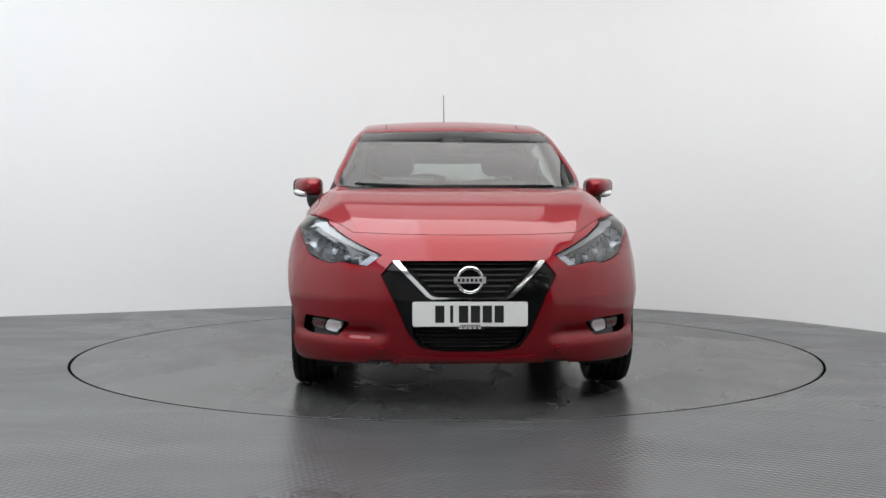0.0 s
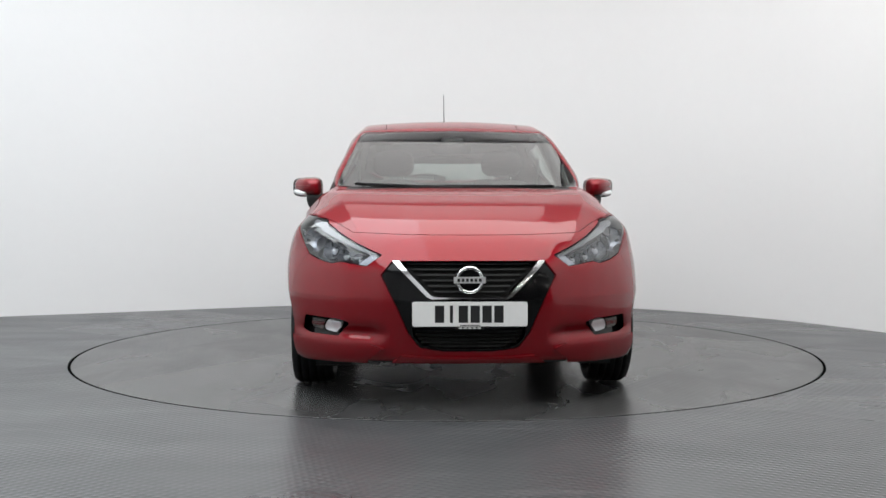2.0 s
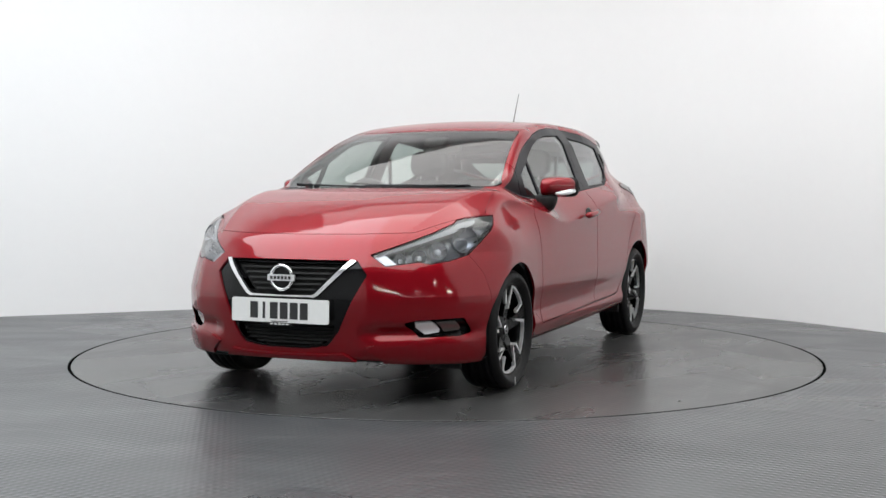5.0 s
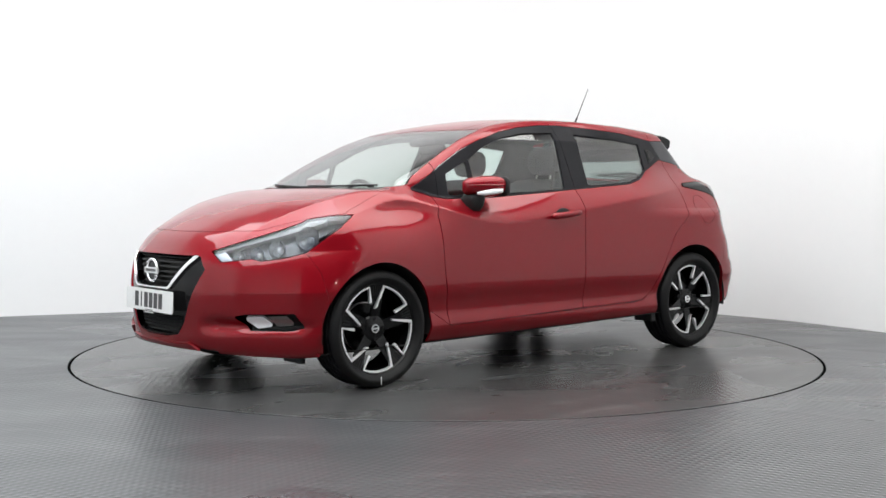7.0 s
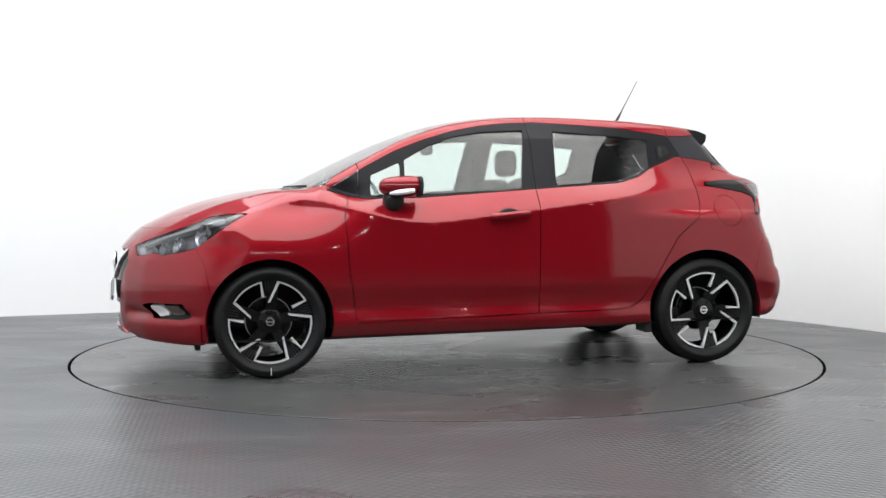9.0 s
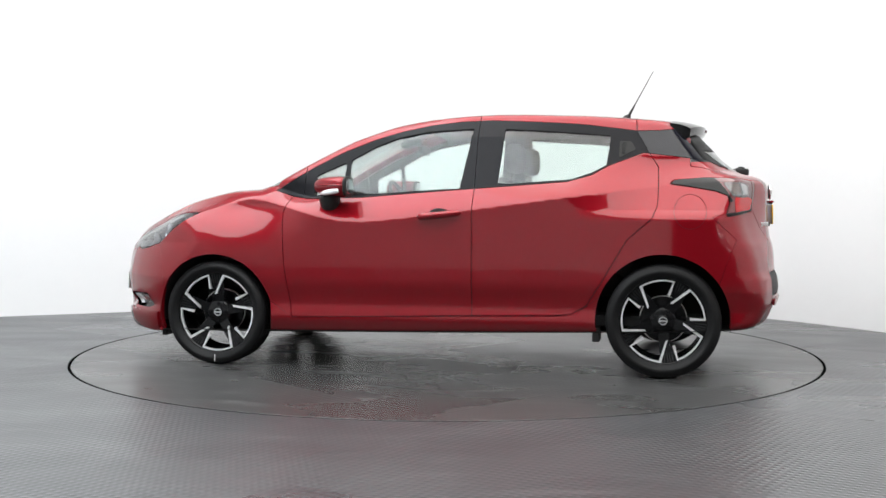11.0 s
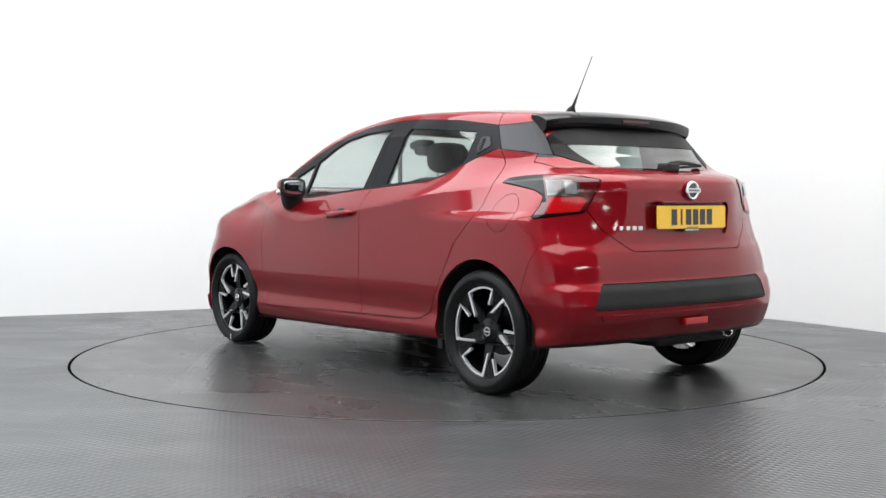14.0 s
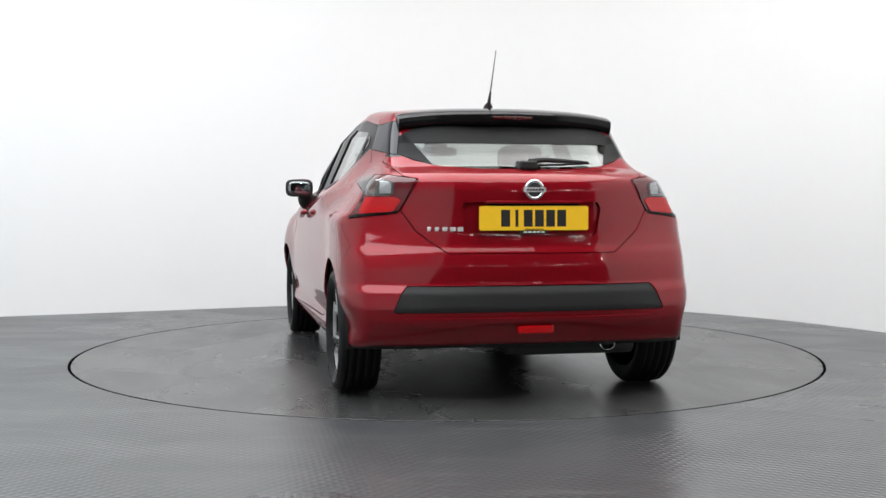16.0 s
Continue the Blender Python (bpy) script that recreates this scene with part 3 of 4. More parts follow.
TRIM = [(.945, 1.003), (.884, 1.037), (.721, 1.134), (.555, 1.220), (.387, 1.286), (.218, 1.338), (.047, 1.373), (-.125, 1.393), (-.297, 1.399), (-.469, 1.392),
        (-.821, 1.368), (-1.114, 1.330), (-1.235, 1.333), (-1.36, 1.345), (-1.62, 1.345), (-1.62, 1.166), (-1.500, 1.164), (-1.327, 1.187), (-1.147, 1.208), (-.961, 1.135),
        (-.872, 1.084), (-.741, 1.048), (-.411, 1.024), (-.072, 1.000), (.420, .962), (.736, .955), (.821, .967)]
QUARTER_GLASS = [(.706, .975), (.695, 1.088), (.527, 1.163), (.536, .978)]
FRONT_GLASS = [(.500, 1.176), (.358, 1.253), (.221, 1.303), (.052, 1.335), (-.205, 1.349), (-.150, 1.014), (.257, .990), (.508, .979)]
REAR_GLASS = [(-.385, 1.345), (-.669, 1.326), (-.972, 1.301), (-.951, 1.142), (-.877, 1.100), (-.761, 1.062), (-.361, 1.036)]
FRONT_DOOR = [(.823, .99), (.860, .871), (.850, .70), (.844, .598), (.801, .292), (.785, .286), (-.234, .316), (-.234, 1.5), (.80, 1.5), (.765, 1.116)]
REAR_DOOR = [(-.234, .316), (-.70, .326), (-.78, .336), (-.854, .379), (-.937, .508), (-1.068, .736), (-1.198, .849), (-1.228, .92), (-1.232, .997), (-1.229, 1.131), (-1.179, 1.209),
             (-1.113, 1.324), (-1.10, 1.5), (-.234, 1.5)]
WINDSCREEN = [(-.1, 1.012), (.45, 1.014), (.650, 1.022), (.662, 1.035), (.548, 1.340), (.530, 1.354), (-.1, 1.364)]
TAILGATE = [(-.1, .707), (.400, .707), (.535, .807), (.598, .905), (.516, 1.044), (.583, 1.062), (.640, 1.155), (.56, 1.5), (-.1, 1.5)]
BACK_GLASS = [(-.1, 1.096), (.2, 1.098), (.394, 1.110), (.50, 1.138), (.565, 1.170), (.543, 1.263), (.505, 1.42), (-.1, 1.42)]
INSERT = [(-.1, .562), (.585, .562), (.612, .530), (.652, .440), (-.1, .440)]
# centres and radii of the wheel arches
ARCH_F, ARCH_R = (1.2625, .300, .338), (-1.258, .310, .353)


def hood_d(v):
    x, y, z = v.T
    low = np.interp(y, [0, .3, .54, .62, .70, .76, .80], [.788, .790, .797, .838, .868, .882, .888])
    side = np.interp(x, [.9, 1.08, 1.122, 1.2, 1.329, 1.417], [1.04, 1.012, .990, .965, .912, .880])
    line = np.where(x > 1.40, low, np.maximum(side, 0))
    out = y - np.interp(x, [1.05, 1.10, 1.15, 1.20, 1.30, 1.40], [.645, .668, .690, .700, .720, .738])
    edge = line - z + .9 * out * np.clip((1.40 - x) / .05, 0, 1)
    return np.maximum(np.maximum(edge, 1.02 - x), y - .78)


def circle(c):
    return lambda v: np.maximum(np.hypot(v[:, 0] - c[0], v[:, 2] - c[1]) - c[2], .45 - v[:, 1])


half = skin(.0125)
half = cut(half, -half[0][:, 1])
floor_part, half = cut(half, np.maximum(half[1][:, 2] + .75, half[0][:, 2] - .34)), cut(half, -np.maximum(half[1][:, 2] + .75, half[0][:, 2] - .34))
half = carve(half, circle(ARCH_F), 0)[1]
half = carve(half, circle(ARCH_R), 0)[1]
panel("underbody", floor_part, M["under"], car, "dark underbody", "both", skirt=0)

windscreen, half = carve(half, yz_front(WINDSCREEN), .001)
cowl, half = carve(half, lambda v: np.maximum(np.maximum(.990 - v[:, 2], np.abs(v[:, 0] - 1.06) - .11), v[:, 1] - .60 + np.where(v[:, 2] > 1.03, 1, 0)), .001)
headlamp, half = carve(half, corner(HEADLAMP, True))
taillamp, half = carve(half, corner(TAILLAMP, False))
hood, half = carve(half, hood_d, .0012)
grille, half = carve(half, yz_front(GRILLE, 1.8), .001)
fog, half = carve(half, yz_front(FOG, 1.4), .001)
trim, half = carve(half, lambda v: np.maximum(poly_d(v[:, 0], v[:, 2], TRIM), np.where(v[:, 0] < -1.25, np.interp(v[:, 2], [1.10, 1.17, 1.263, 1.42], [.55, .567, .545, .507]), .4) - v[:, 1]), .0015)
bumper_f, half = carve(half, lambda v: np.maximum(np.interp(v[:, 2], [.15, .45, .60, .72, .9], [1.58, 1.575, 1.60, 1.66, 1.70]) - v[:, 0], v[:, 2] - .90), .0008)
door_f, half = carve(half, xz(FRONT_DOOR, .4))
door_r, half = carve(half, xz(REAR_DOOR, .4))
roof, half = carve(half, lambda v: np.maximum(np.maximum(v[:, 0] - .935, np.interp(v[:, 0], [-1.5, -1.12, -.2, .70, .86, .93, 1.0], [1.26, 1.27, 1.2, 1.08, 1.03, 1.015, 1.0]) - v[:, 2]), -1.40 - v[:, 0]), 0)
insert, half = carve(half, yz_rear(INSERT, -1.6), .001)
gate, half = carve(half, yz_rear(TAILGATE, -1.40))
back_glass, gate = carve(gate, yz_rear(BACK_GLASS, -1.2), .001)
gate_edge, gate = carve(gate, lambda v: np.maximum(1.158 - v[:, 2], .40 - v[:, 1]), 0)
recess, gate = carve(gate, yz_rear([(-.1, .944), (.318, .940), (.335, .915), (.312, .800), (.295, .782), (-.1, .782)]), 0)
bumper_r, half = carve(half, lambda v: np.maximum(v[:, 0] - np.interp(v[:, 2], [.2, .5, .66, .74, .85, 1.0], [-1.53, -1.55, -1.60, -1.64, -1.52, -1.45]), v[:, 2] - np.interp(v[:, 0], [-1.9, -1.7, -1.5], [.93, .895, .862])), .0009)
sill, half = carve(half, xz([(.97, .10), (.97, .40), (.80, .288), (-.70, .322), (-.80, .332), (-.95, .45), (-.95, .10)], .4), .001)
fender, quarter = cut(half, .3 - half[0][:, 0]), cut(half, half[0][:, 0] - .3)
fuel_flap, quarter = carve(quarter, lambda v: np.maximum(np.hypot((v[:, 0] + 1.398), (v[:, 2] - .889) * .92) - .084, .5 - v[:, 1]), .0012)

CARS = (car, car)
panel("hood", hood, M["paint"], car, sides="both")
panel("roof", roof, M["paint"], car, sides="both", skirt=.006)
cowl = largest(cowl)
pair("cowl", cowl, M["plastic"], CARS, "black plastic cowl")
front_bumper = panel("front_bumper", bumper_f, M["paint"], car, sides="both", skirt=.02)
rear_bumper = panel("rear_bumper", bumper_r, M["paint"], car, sides="both", skirt=.02)
tailgate = panel("tailgate", gate, M["paint"], car, sides="both")
pair("gate_blade", gate_edge, M["pillar"], (tailgate, tailgate), "gloss black blade beside the rear window")
panel("plate_recess", recess, M["paint"], tailgate, "hollow behind the number plate", "both", lift=-.016, skirt=-.016)
panel("windscreen", windscreen, M["screen"], car, "clear tinted windscreen", "both", skirt=.004)
panel("rear_window", back_glass, M["dark_glass"], tailgate, "tinted rear window", "both", skirt=.004)
panel("bumper_insert", insert, M["plastic"], rear_bumper, "matt black plastic insert", "both", lift=-.004, skirt=.02)
pair("front_fender", fender, M["paint"], CARS)
pair("quarter_panel", quarter, M["paint"], CARS)
pair("fuel_flap", fuel_flap, M["paint"], CARS)
pair("sill", sill, M["paint"], CARS)
doors_f = pair("front_door", door_f, M["paint"], CARS)
doors_r = pair("rear_door", door_r, M["paint"], CARS)
# black window surrounds and the panes in them
trim_f, rest = carve(trim, xz([(.772, .9), (.765, 1.116), (.765, 1.5), (-.234, 1.5), (-.234, .9)], .3), .0015)
trim_r, trim_c = carve(rest, xz(REAR_DOOR, .3), .0015)
trim_a, trim_c = carve(trim_c, lambda v: .5 - v[:, 0], 0)
quarter_glass, trim_f = carve(trim_f, xz(QUARTER_GLASS), .001)
front_glass, trim_f = carve(trim_f, xz(FRONT_GLASS), .001)
rear_glass, trim_r = carve(trim_r, xz(REAR_GLASS), .001)
pair("window_frame", trim_f, M["black_trim"], doors_f, "satin black window frame", lift=.001, skirt=.02)
pair("window_frame", trim_r, M["black_trim"], doors_r, "satin black window frame", lift=.001, skirt=.02)
pair("corner_trim", trim_a, M["black_trim"], CARS, "black triangular corner trim", skirt=.01)
pair("rear_pillar", trim_c, M["pillar"], CARS, "gloss black rear pillar panel", skirt=.01)
pair("window", front_glass, M["window"], doors_f, "tinted side window", lift=-.006, skirt=0)
pair("quarter_window", quarter_glass, M["window"], doors_f, "small tinted quarter window", lift=-.006, skirt=0)
pair("window", rear_glass, M["window"], doors_r, "tinted side window", lift=-.006, skirt=0)

# dark inner shell behind the shut lines
shell = skin(.02, .040)
shell = cut(shell, -shell[0][:, 1])
for hole in (circle((ARCH_F[0], ARCH_F[1], .345)), circle((ARCH_R[0], ARCH_R[1], .36)), yz_front(WINDSCREEN), yz_front(GRILLE, 1.8), yz_front(FOG, 1.4), yz_rear(BACK_GLASS),
             xz(QUARTER_GLASS), xz(FRONT_GLASS), xz(REAR_GLASS), corner(HEADLAMP, True)):
    shell = carve(shell, lambda v: hole(v) - .018, 0)[1]
panel("inner_shell", shell, M["cabin"], car, "dark inner body shell", "both", skirt=0)


# ---- wheels ----
def wheel(cx, cz, side, phase):
    """A five-window alloy wheel; its face looks out along y."""
    R = .300 if cx > 0 else .306
    cz = R

    def put(u, v, w):
        return (cx - u, side * (.755 + w), cz + v)
    rim = part("wheel", lathe([(.205, -.10), (.212, -.02), (.214, .06), (.226, .078), (.230, .080), (.231, .074), (.218, .058), (.216, -.10)], put, 80), M["rim_black"], car, "black and machined silver alloy wheel", True)
    prof = [(.222, -.085), (.245, -.100), (.272, -.103), (.290, -.098), (R - .006, -.086)]
    for g0 in (-.062, -.024, .016, .054):
        prof += [(R - .002, g0 - .010), (R - .001, g0), (R - .008, g0 + .001), (R - .008, g0 + .008), (R - .001, g0 + .009)]
    prof += [(R - .003, .078), (R - .010, .089), (.285, .0975), (.272, .101), (.270, .1025), (.258, .103), (.256, .1015), (.243, .096), (.232, .084), (.226, .074)]
    part("tyre", lathe(prof, put, 96), M["rubber"], rim, "black rubber tyre", True)
    if cx > 0 and side > 0:
        part("chalk_mark", prism([(-.0022, -.279), (.0022, -.279), (.0022, -.240), (-.0022, -.240)], lambda u, v, w: put(u, v, .1015 + w), .003), M["chalk"], rim, "short white chalk mark")
    part("wheel_well_disc", lathe([(.001, -.03), (.10, -.03), (.12, -.03), (.125, -.05)], put, 48), M["rim_black"], rim)
    part("brake_disc", lathe([(.06, -.045), (.128, -.045), (.128, -.06), (.06, -.06)], put, 48), M["steel"], rim, "grey steel brake disc")
    a0 = math.radians(phase)
    P = lambda r, a: (r * math.cos(a), r * math.sin(a))
    D = math.radians
    for k in range(5):
        c = a0 + k * 2 * math.pi / 5
        hi, lo = c + D(25), c - D(25)
        # machined outline of one window: arc with a long and a short leg
        outer = [P(.2255, lo + (hi - lo) * i / 10) for i in range(11)]
        inner = [P(.2125, lo + D(2.2) + (hi - lo - D(5.5)) * i / 10) for i in range(11)]
        leg_hi = [P(.104, hi + D(17)), P(.107, hi + D(10))]
        leg_lo = [P(.141, lo + D(7)), P(.139, lo + D(1.0))]
        part("machined_edge", prism(outer + leg_hi + inner[::-1] + leg_lo, lambda u, v, w: put(u, v, .060 + .1 * math.hypot(u, v) * .08 / .23 * 1.0 + w * 1.0 - .012), .016), M["alloy"], rim, "bright machined silver edge")
        # dark spoke between two windows, widening outwards
        b = c + D(36)
        spoke = [P(.045, b - D(42)), P(.145, b - D(17)), P(.2262, b - D(11)), P(.2275, b), P(.2262, b + D(11)), P(.132, b + D(7)), P(.05, b + D(30))]
        part("spoke", prism(spoke, lambda u, v, w: put(u, v, .028 + .17 * math.hypot(u, v) + w - .008), .012), M["rim_black"], rim, "black spoke")
        for i in range(4):
            q = b + D(-6 + 4 * i)
            slit = [P(.170, q - D(.6)), P(.222, q - D(.5)), P(.222, q + D(.5)), P(.170, q + D(.6))]
            part("rib", prism(slit, lambda u, v, w: put(u, v, .032 + .17 * math.hypot(u, v) + w), .003), M["plastic"], rim)
    for k in range(4):
        n = P(.050, a0 + k * math.pi / 2 + .6)
        part("wheel_nut", lathe([(.001, .050), (.008, .050), (.010, .046), (.010, .03)], lambda u, v, w: put(u + n[0], v + n[1], w), 12), M["black_gloss"], rim)
    part("hub", lathe([(.001, .046), (.06, .046), (.075, .036), (.075, .0)], put, 40), M["rim_black"], rim, "", True)
    part("hub_cap", lathe([(.001, .053), (.024, .053), (.028, .050), (.030, .045)], put, 32), M["black_gloss"], rim, "round black hub cap")
    part("hub_ring", lathe([(.0165, .0545), (.0225, .0545), (.0235, .0525), (.0155, .0525)], put, 32), M["chrome"], rim, "chrome ring badge")
    part("hub_bar", prism([(-.024, -.004), (.024, -.004), (.024, .004), (-.024, .004)], lambda u, v, w: put(u, v, .053 + w), .003), M["chrome"], rim)


for side in (1, -1):
    wheel(1.2625, .300, side, 55)
    wheel(-1.2625, .306, side, 27)
    for c, name in ((ARCH_F, "wheel_arch"), (ARCH_R, "wheel_arch")):
        bm = bmesh.new()
        n, rows = 40, []
        for i in range(n + 1):
            a = math.radians(-9 + 198 * i / n)
            rows.append([bm.verts.new((c[0] + (c[2] + .004) * math.cos(a), side * y, c[1] + (c[2] + .004) * math.sin(a))) for y in (.52, .70, .838)])
        for a, b in zip(rows, rows[1:]):
            for k in range(2):
                bm.faces.new((a[k], b[k], b[k + 1], a[k + 1]))
        cen = bm.verts.new((c[0], side * .52, c[1]))
        for a, b in zip(rows, rows[1:]):
            bm.faces.new((a[0], cen, b[0]))
        part(name, bm, M["dark"], car, "black wheel arch liner", True)
        for sx in (-1, 1):
            if c is ARCH_F and sx > 0:
                part("mud_guard", box_bm((c[0] + .36, side * .56, .145), (c[0] + .39, side * .72, .20), .006), M["plastic"], car, "black plastic deflector")
            if c is ARCH_R and sx > 0:
                part("mud_guard", box_bm((c[0] + .33, side * .68, .185), (c[0] + .37, side * .82, .26), .006), M["plastic"], car, "black plastic deflector")


# ---- lamps, grille and trim on the skin ----
def spot_on(m, u, z, s):
    """Place and normal of the skin piece near the corner coordinates (u, z)."""
    v, n, _ = m
    i = np.argmin((s * .7 * v[:, 0] - .7 * v[:, 1] - u) ** 2 + (v[:, 2] - z) ** 2)
    return Vector(v[i]), Vector(n[i])


def aim(p, d):
    """A put() that turns shapes round an axis d through p."""
    d = d.normalized()
    a = d.cross(Vector((0, 0, 1))).normalized()
    b = a.cross(d)
    return lambda u, v, w: tuple(p + u * a + v * b + w * d)


def flipped(put, side):
    return lambda u, v, w: (lambda q: (q[0], side * q[1], q[2]))(put(u, v, w))


LED_STRIP = [(1.083, .696), (.935, .741), (.774, .791), (.660, .831), (.632, .849), (.53, .866), (.55, .845), (.66, .805), (.80, .765), (.95, .722), (1.062, .690)]
for side, which in ((1, "left"), (-1, "right")):
    lamp = panel("headlamp", headlamp, M["lamp_grey"], car, "headlamp with grey bezel behind a clear lens", which, lift=-.055, skirt=-.052)
    panel("lens", headlamp, M["clear"], lamp, "clear plastic lens", which, skirt=0)
    strip, rest_l = carve(headlamp, corner(LED_STRIP, True), 0)
    panel("light_strip", strip, M["drl"], lamp, "pale daytime light strip", which, lift=-.012, skirt=.03)
    tip, _ = carve(rest_l, corner([(1.10, .70), (1.035, .712), (.975, .655), (1.03, .645)], True), 0)
    panel("marker", tip, M["reflector"], lamp, "bright corner reflector", which, lift=-.015, skirt=.02)
    dark_tail, _ = carve(rest_l, corner([(.50, .812), (.465, .812), (.545, .742), (.575, .752)], True), 0)
    panel("tail_bezel", dark_tail, M["black_gloss"], lamp, "black lamp bezel", which, lift=-.012, skirt=.02)
    for u, z, r in ((.620, .770, .062), (.765, .718, .043), (.865, .700, .034), (.955, .688, .028)):
        p, n = spot_on(headlamp, u, z, 1)
        d = (n * .5 + Vector((1, 0, 0)) * .6 + Vector((0, .15, 0)))
        put = flipped(aim(p - n * .030, d), side)
        part("reflector", lathe([(.008, -.035), (r * .6, -.026), (r * .88, -.010), (r, .010)], put, 32), M["reflector"], lamp, "chromed reflector bowl", True)
        part("bulb", lathe([(.001, -.004), (r * .22, -.007), (r * .34, -.014), (r * .4, -.028)], put, 20), M["clear"] if r > .05 else M["white_lens"], lamp, "", True)
        for k in range(3):
            a = .5 + k * 1.1
            rib = [(math.cos(a) * r * .45, math.sin(a) * r * .45), (math.cos(a) * r * .98, math.sin(a) * r * .98), (math.cos(a + .12) * r * .98, math.sin(a + .12) * r * .98)]
            part("facet", prism(rib, put, .010), M["lamp_grey"], lamp)

    tail = panel("tail_lamp", taillamp, M["smoked_red"], car, "red and clear rear lamp with dark edge", which, skirt=.02, lift=.002)
    clear_t, rest_t = carve(taillamp, corner([(.610, .968), (.602, 1.040), (.70, 1.043), (.757, 1.028), (.752, .972)], False), 0)
    panel("reflector", clear_t, M["rev"], tail, "silvery reflector behind clear plastic", which, lift=.004, skirt=.002)
    for cell in ([(.622, .978), (.612, 1.036), (.672, 1.040), (.676, .980)], [(.690, .980), (.686, 1.038), (.742, 1.030), (.742, .981)]):
        bowl, _ = carve(clear_t, corner(cell, False), 0)
        panel("bulb_bowl", bowl, M["amber"] if cell[0][0] < .65 else M["bowl"], tail, "bright lamp bowl", which, lift=.0055, skirt=.003)
    panel("clear_lens", clear_t, M["clear"], tail, "clear lens", which, lift=.009, skirt=.006)
    red_t, _ = carve(rest_t, corner([(.597, .885), (.622, .962), (.757, .965), (.792, .950), (.755, .897)], False), 0)
    panel("red_lens", red_t, M["red_lens"], tail, "bright red lens", which, lift=.006, skirt=.006)
    arm, _ = carve(taillamp, lambda v: np.maximum(-.7 * v[:, 0] - .7 * v[:, 1] - .595 + .15 * (v[:, 2] - 1.0), .94 - v[:, 2]), 0)
    panel("dark_arm", arm, M["black_gloss"], tail, "smoked black lamp arm", which, lift=.004, skirt=.006)
    foot, _ = carve(taillamp, lambda v: v[:, 2] - np.interp(-.7 * v[:, 0] - .7 * v[:, 1], [.52, .78], [.876, .903]), 0)
    panel("dark_edge", foot, M["black_gloss"], tail, "smoked black lower edge", which, lift=.004, skirt=.006)
    rim_i, _ = carve(taillamp, lambda v: .80 + .25 * (v[:, 2] - .97) + .7 * v[:, 0] + .7 * v[:, 1], 0)
    panel("dark_edge", rim_i, M["smoked_red"], tail, "smoked red inner edge", which, lift=.004, skirt=.006)

    fog_l = panel("fog_lamp", fog, M["black_gloss"], front_bumper, "fog lamp in a black recess", which, lift=-.030, skirt=-.028)
    white, rest_f = carve(fog, yz_front([(.592, .352), (.600, .378), (.660, .384), (.682, .336), (.625, .329)], 1.4), 0)
    panel("fog_lens", white, M["white_lens"], fog_l, "white fog lamp lens", which, lift=-.010, skirt=.02)
    bulb_f, _ = carve(rest_f, yz_front([(.672, .382), (.742, .385), (.752, .340), (.692, .335)], 1.4), 0)
    panel("fog_reflector", bulb_f, M["rev"], fog_l, "chromed fog reflector", which, lift=-.014, skirt=.02)

# grille: gloss black mask, chrome V, slatted openings
V_BAND = [(.350, .6735), (.343, .664), (.192, .512), (.168, .501), (-.1, .498), (-.1, .509), (.156, .512), (.176, .520), (.314, .664), (.318, .6735)]
V_HOLE = [(-.1, .511), (.154, .514), (.174, .522), (.312, .666), (.314, .6735), (-.1, .6735)]
LOW_HOLE = [(-.1, .372), (.262, .372), (.255, .330), (.215, .288), (.12, .272), (-.1, .270)]
chrome_v, mask = carve(grille, yz_front(V_BAND, 1.8), 0)
upper_hole, mask = carve(mask, yz_front(V_HOLE, 1.8), 0)
lower_hole, mask = carve(mask, yz_front(LOW_HOLE, 1.8), 0)
grille_part = panel("grille", mask, M["black_gloss"], car, "gloss black grille mask", "both", lift=-.008, skirt=.03)
panel("chrome_strip", chrome_v, M["chrome"], grille_part, "chrome V-shaped strip", "both", lift=.006, skirt=.02)
panel("upper_backing", upper_hole, M["dark"], grille_part, "", "both", lift=-.045, skirt=-.04)
panel("lower_backing", lower_hole, M["dark"], grille_part, "", "both", lift=-.06, skirt=-.055)


def cross_slat(z, half_w, depth, thick, parent, name="slat"):
    ys = np.linspace(-half_w, half_w, 21)
    bm = bmesh.new()
    rows = []
    for y in ys:
        x = float(front_x(z) - bend_f(abs(y)) * (1 + .16 * np.clip((z - .5) / .2, 0, 1))) - depth
        rows.append([bm.verts.new(q) for q in ((x, y, z - thick), (x - .004, y, z + thick), (x - .03, y, z + thick), (x - .03, y, z - thick))])
    for a, b in zip(rows, rows[1:]):
        for k in range(4):
            bm.faces.new((a[k], b[k], b[(k + 1) % 4], a[(k + 1) % 4]))
    bmesh.ops.recalc_face_normals(bm, faces=bm.faces)
    part(name, bm, M["dark"], parent)


for z, w in ((.535, .16), (.56, .185), (.585, .21), (.61, .235), (.635, .26), (.66, .285)):
    cross_slat(z, w, .030, .0035, grille_part)
for z, w in ((.285, .19), (.302, .22), (.319, .235), (.336, .245), (.353, .25)):
    cross_slat(z, w, .035, .004, grille_part)

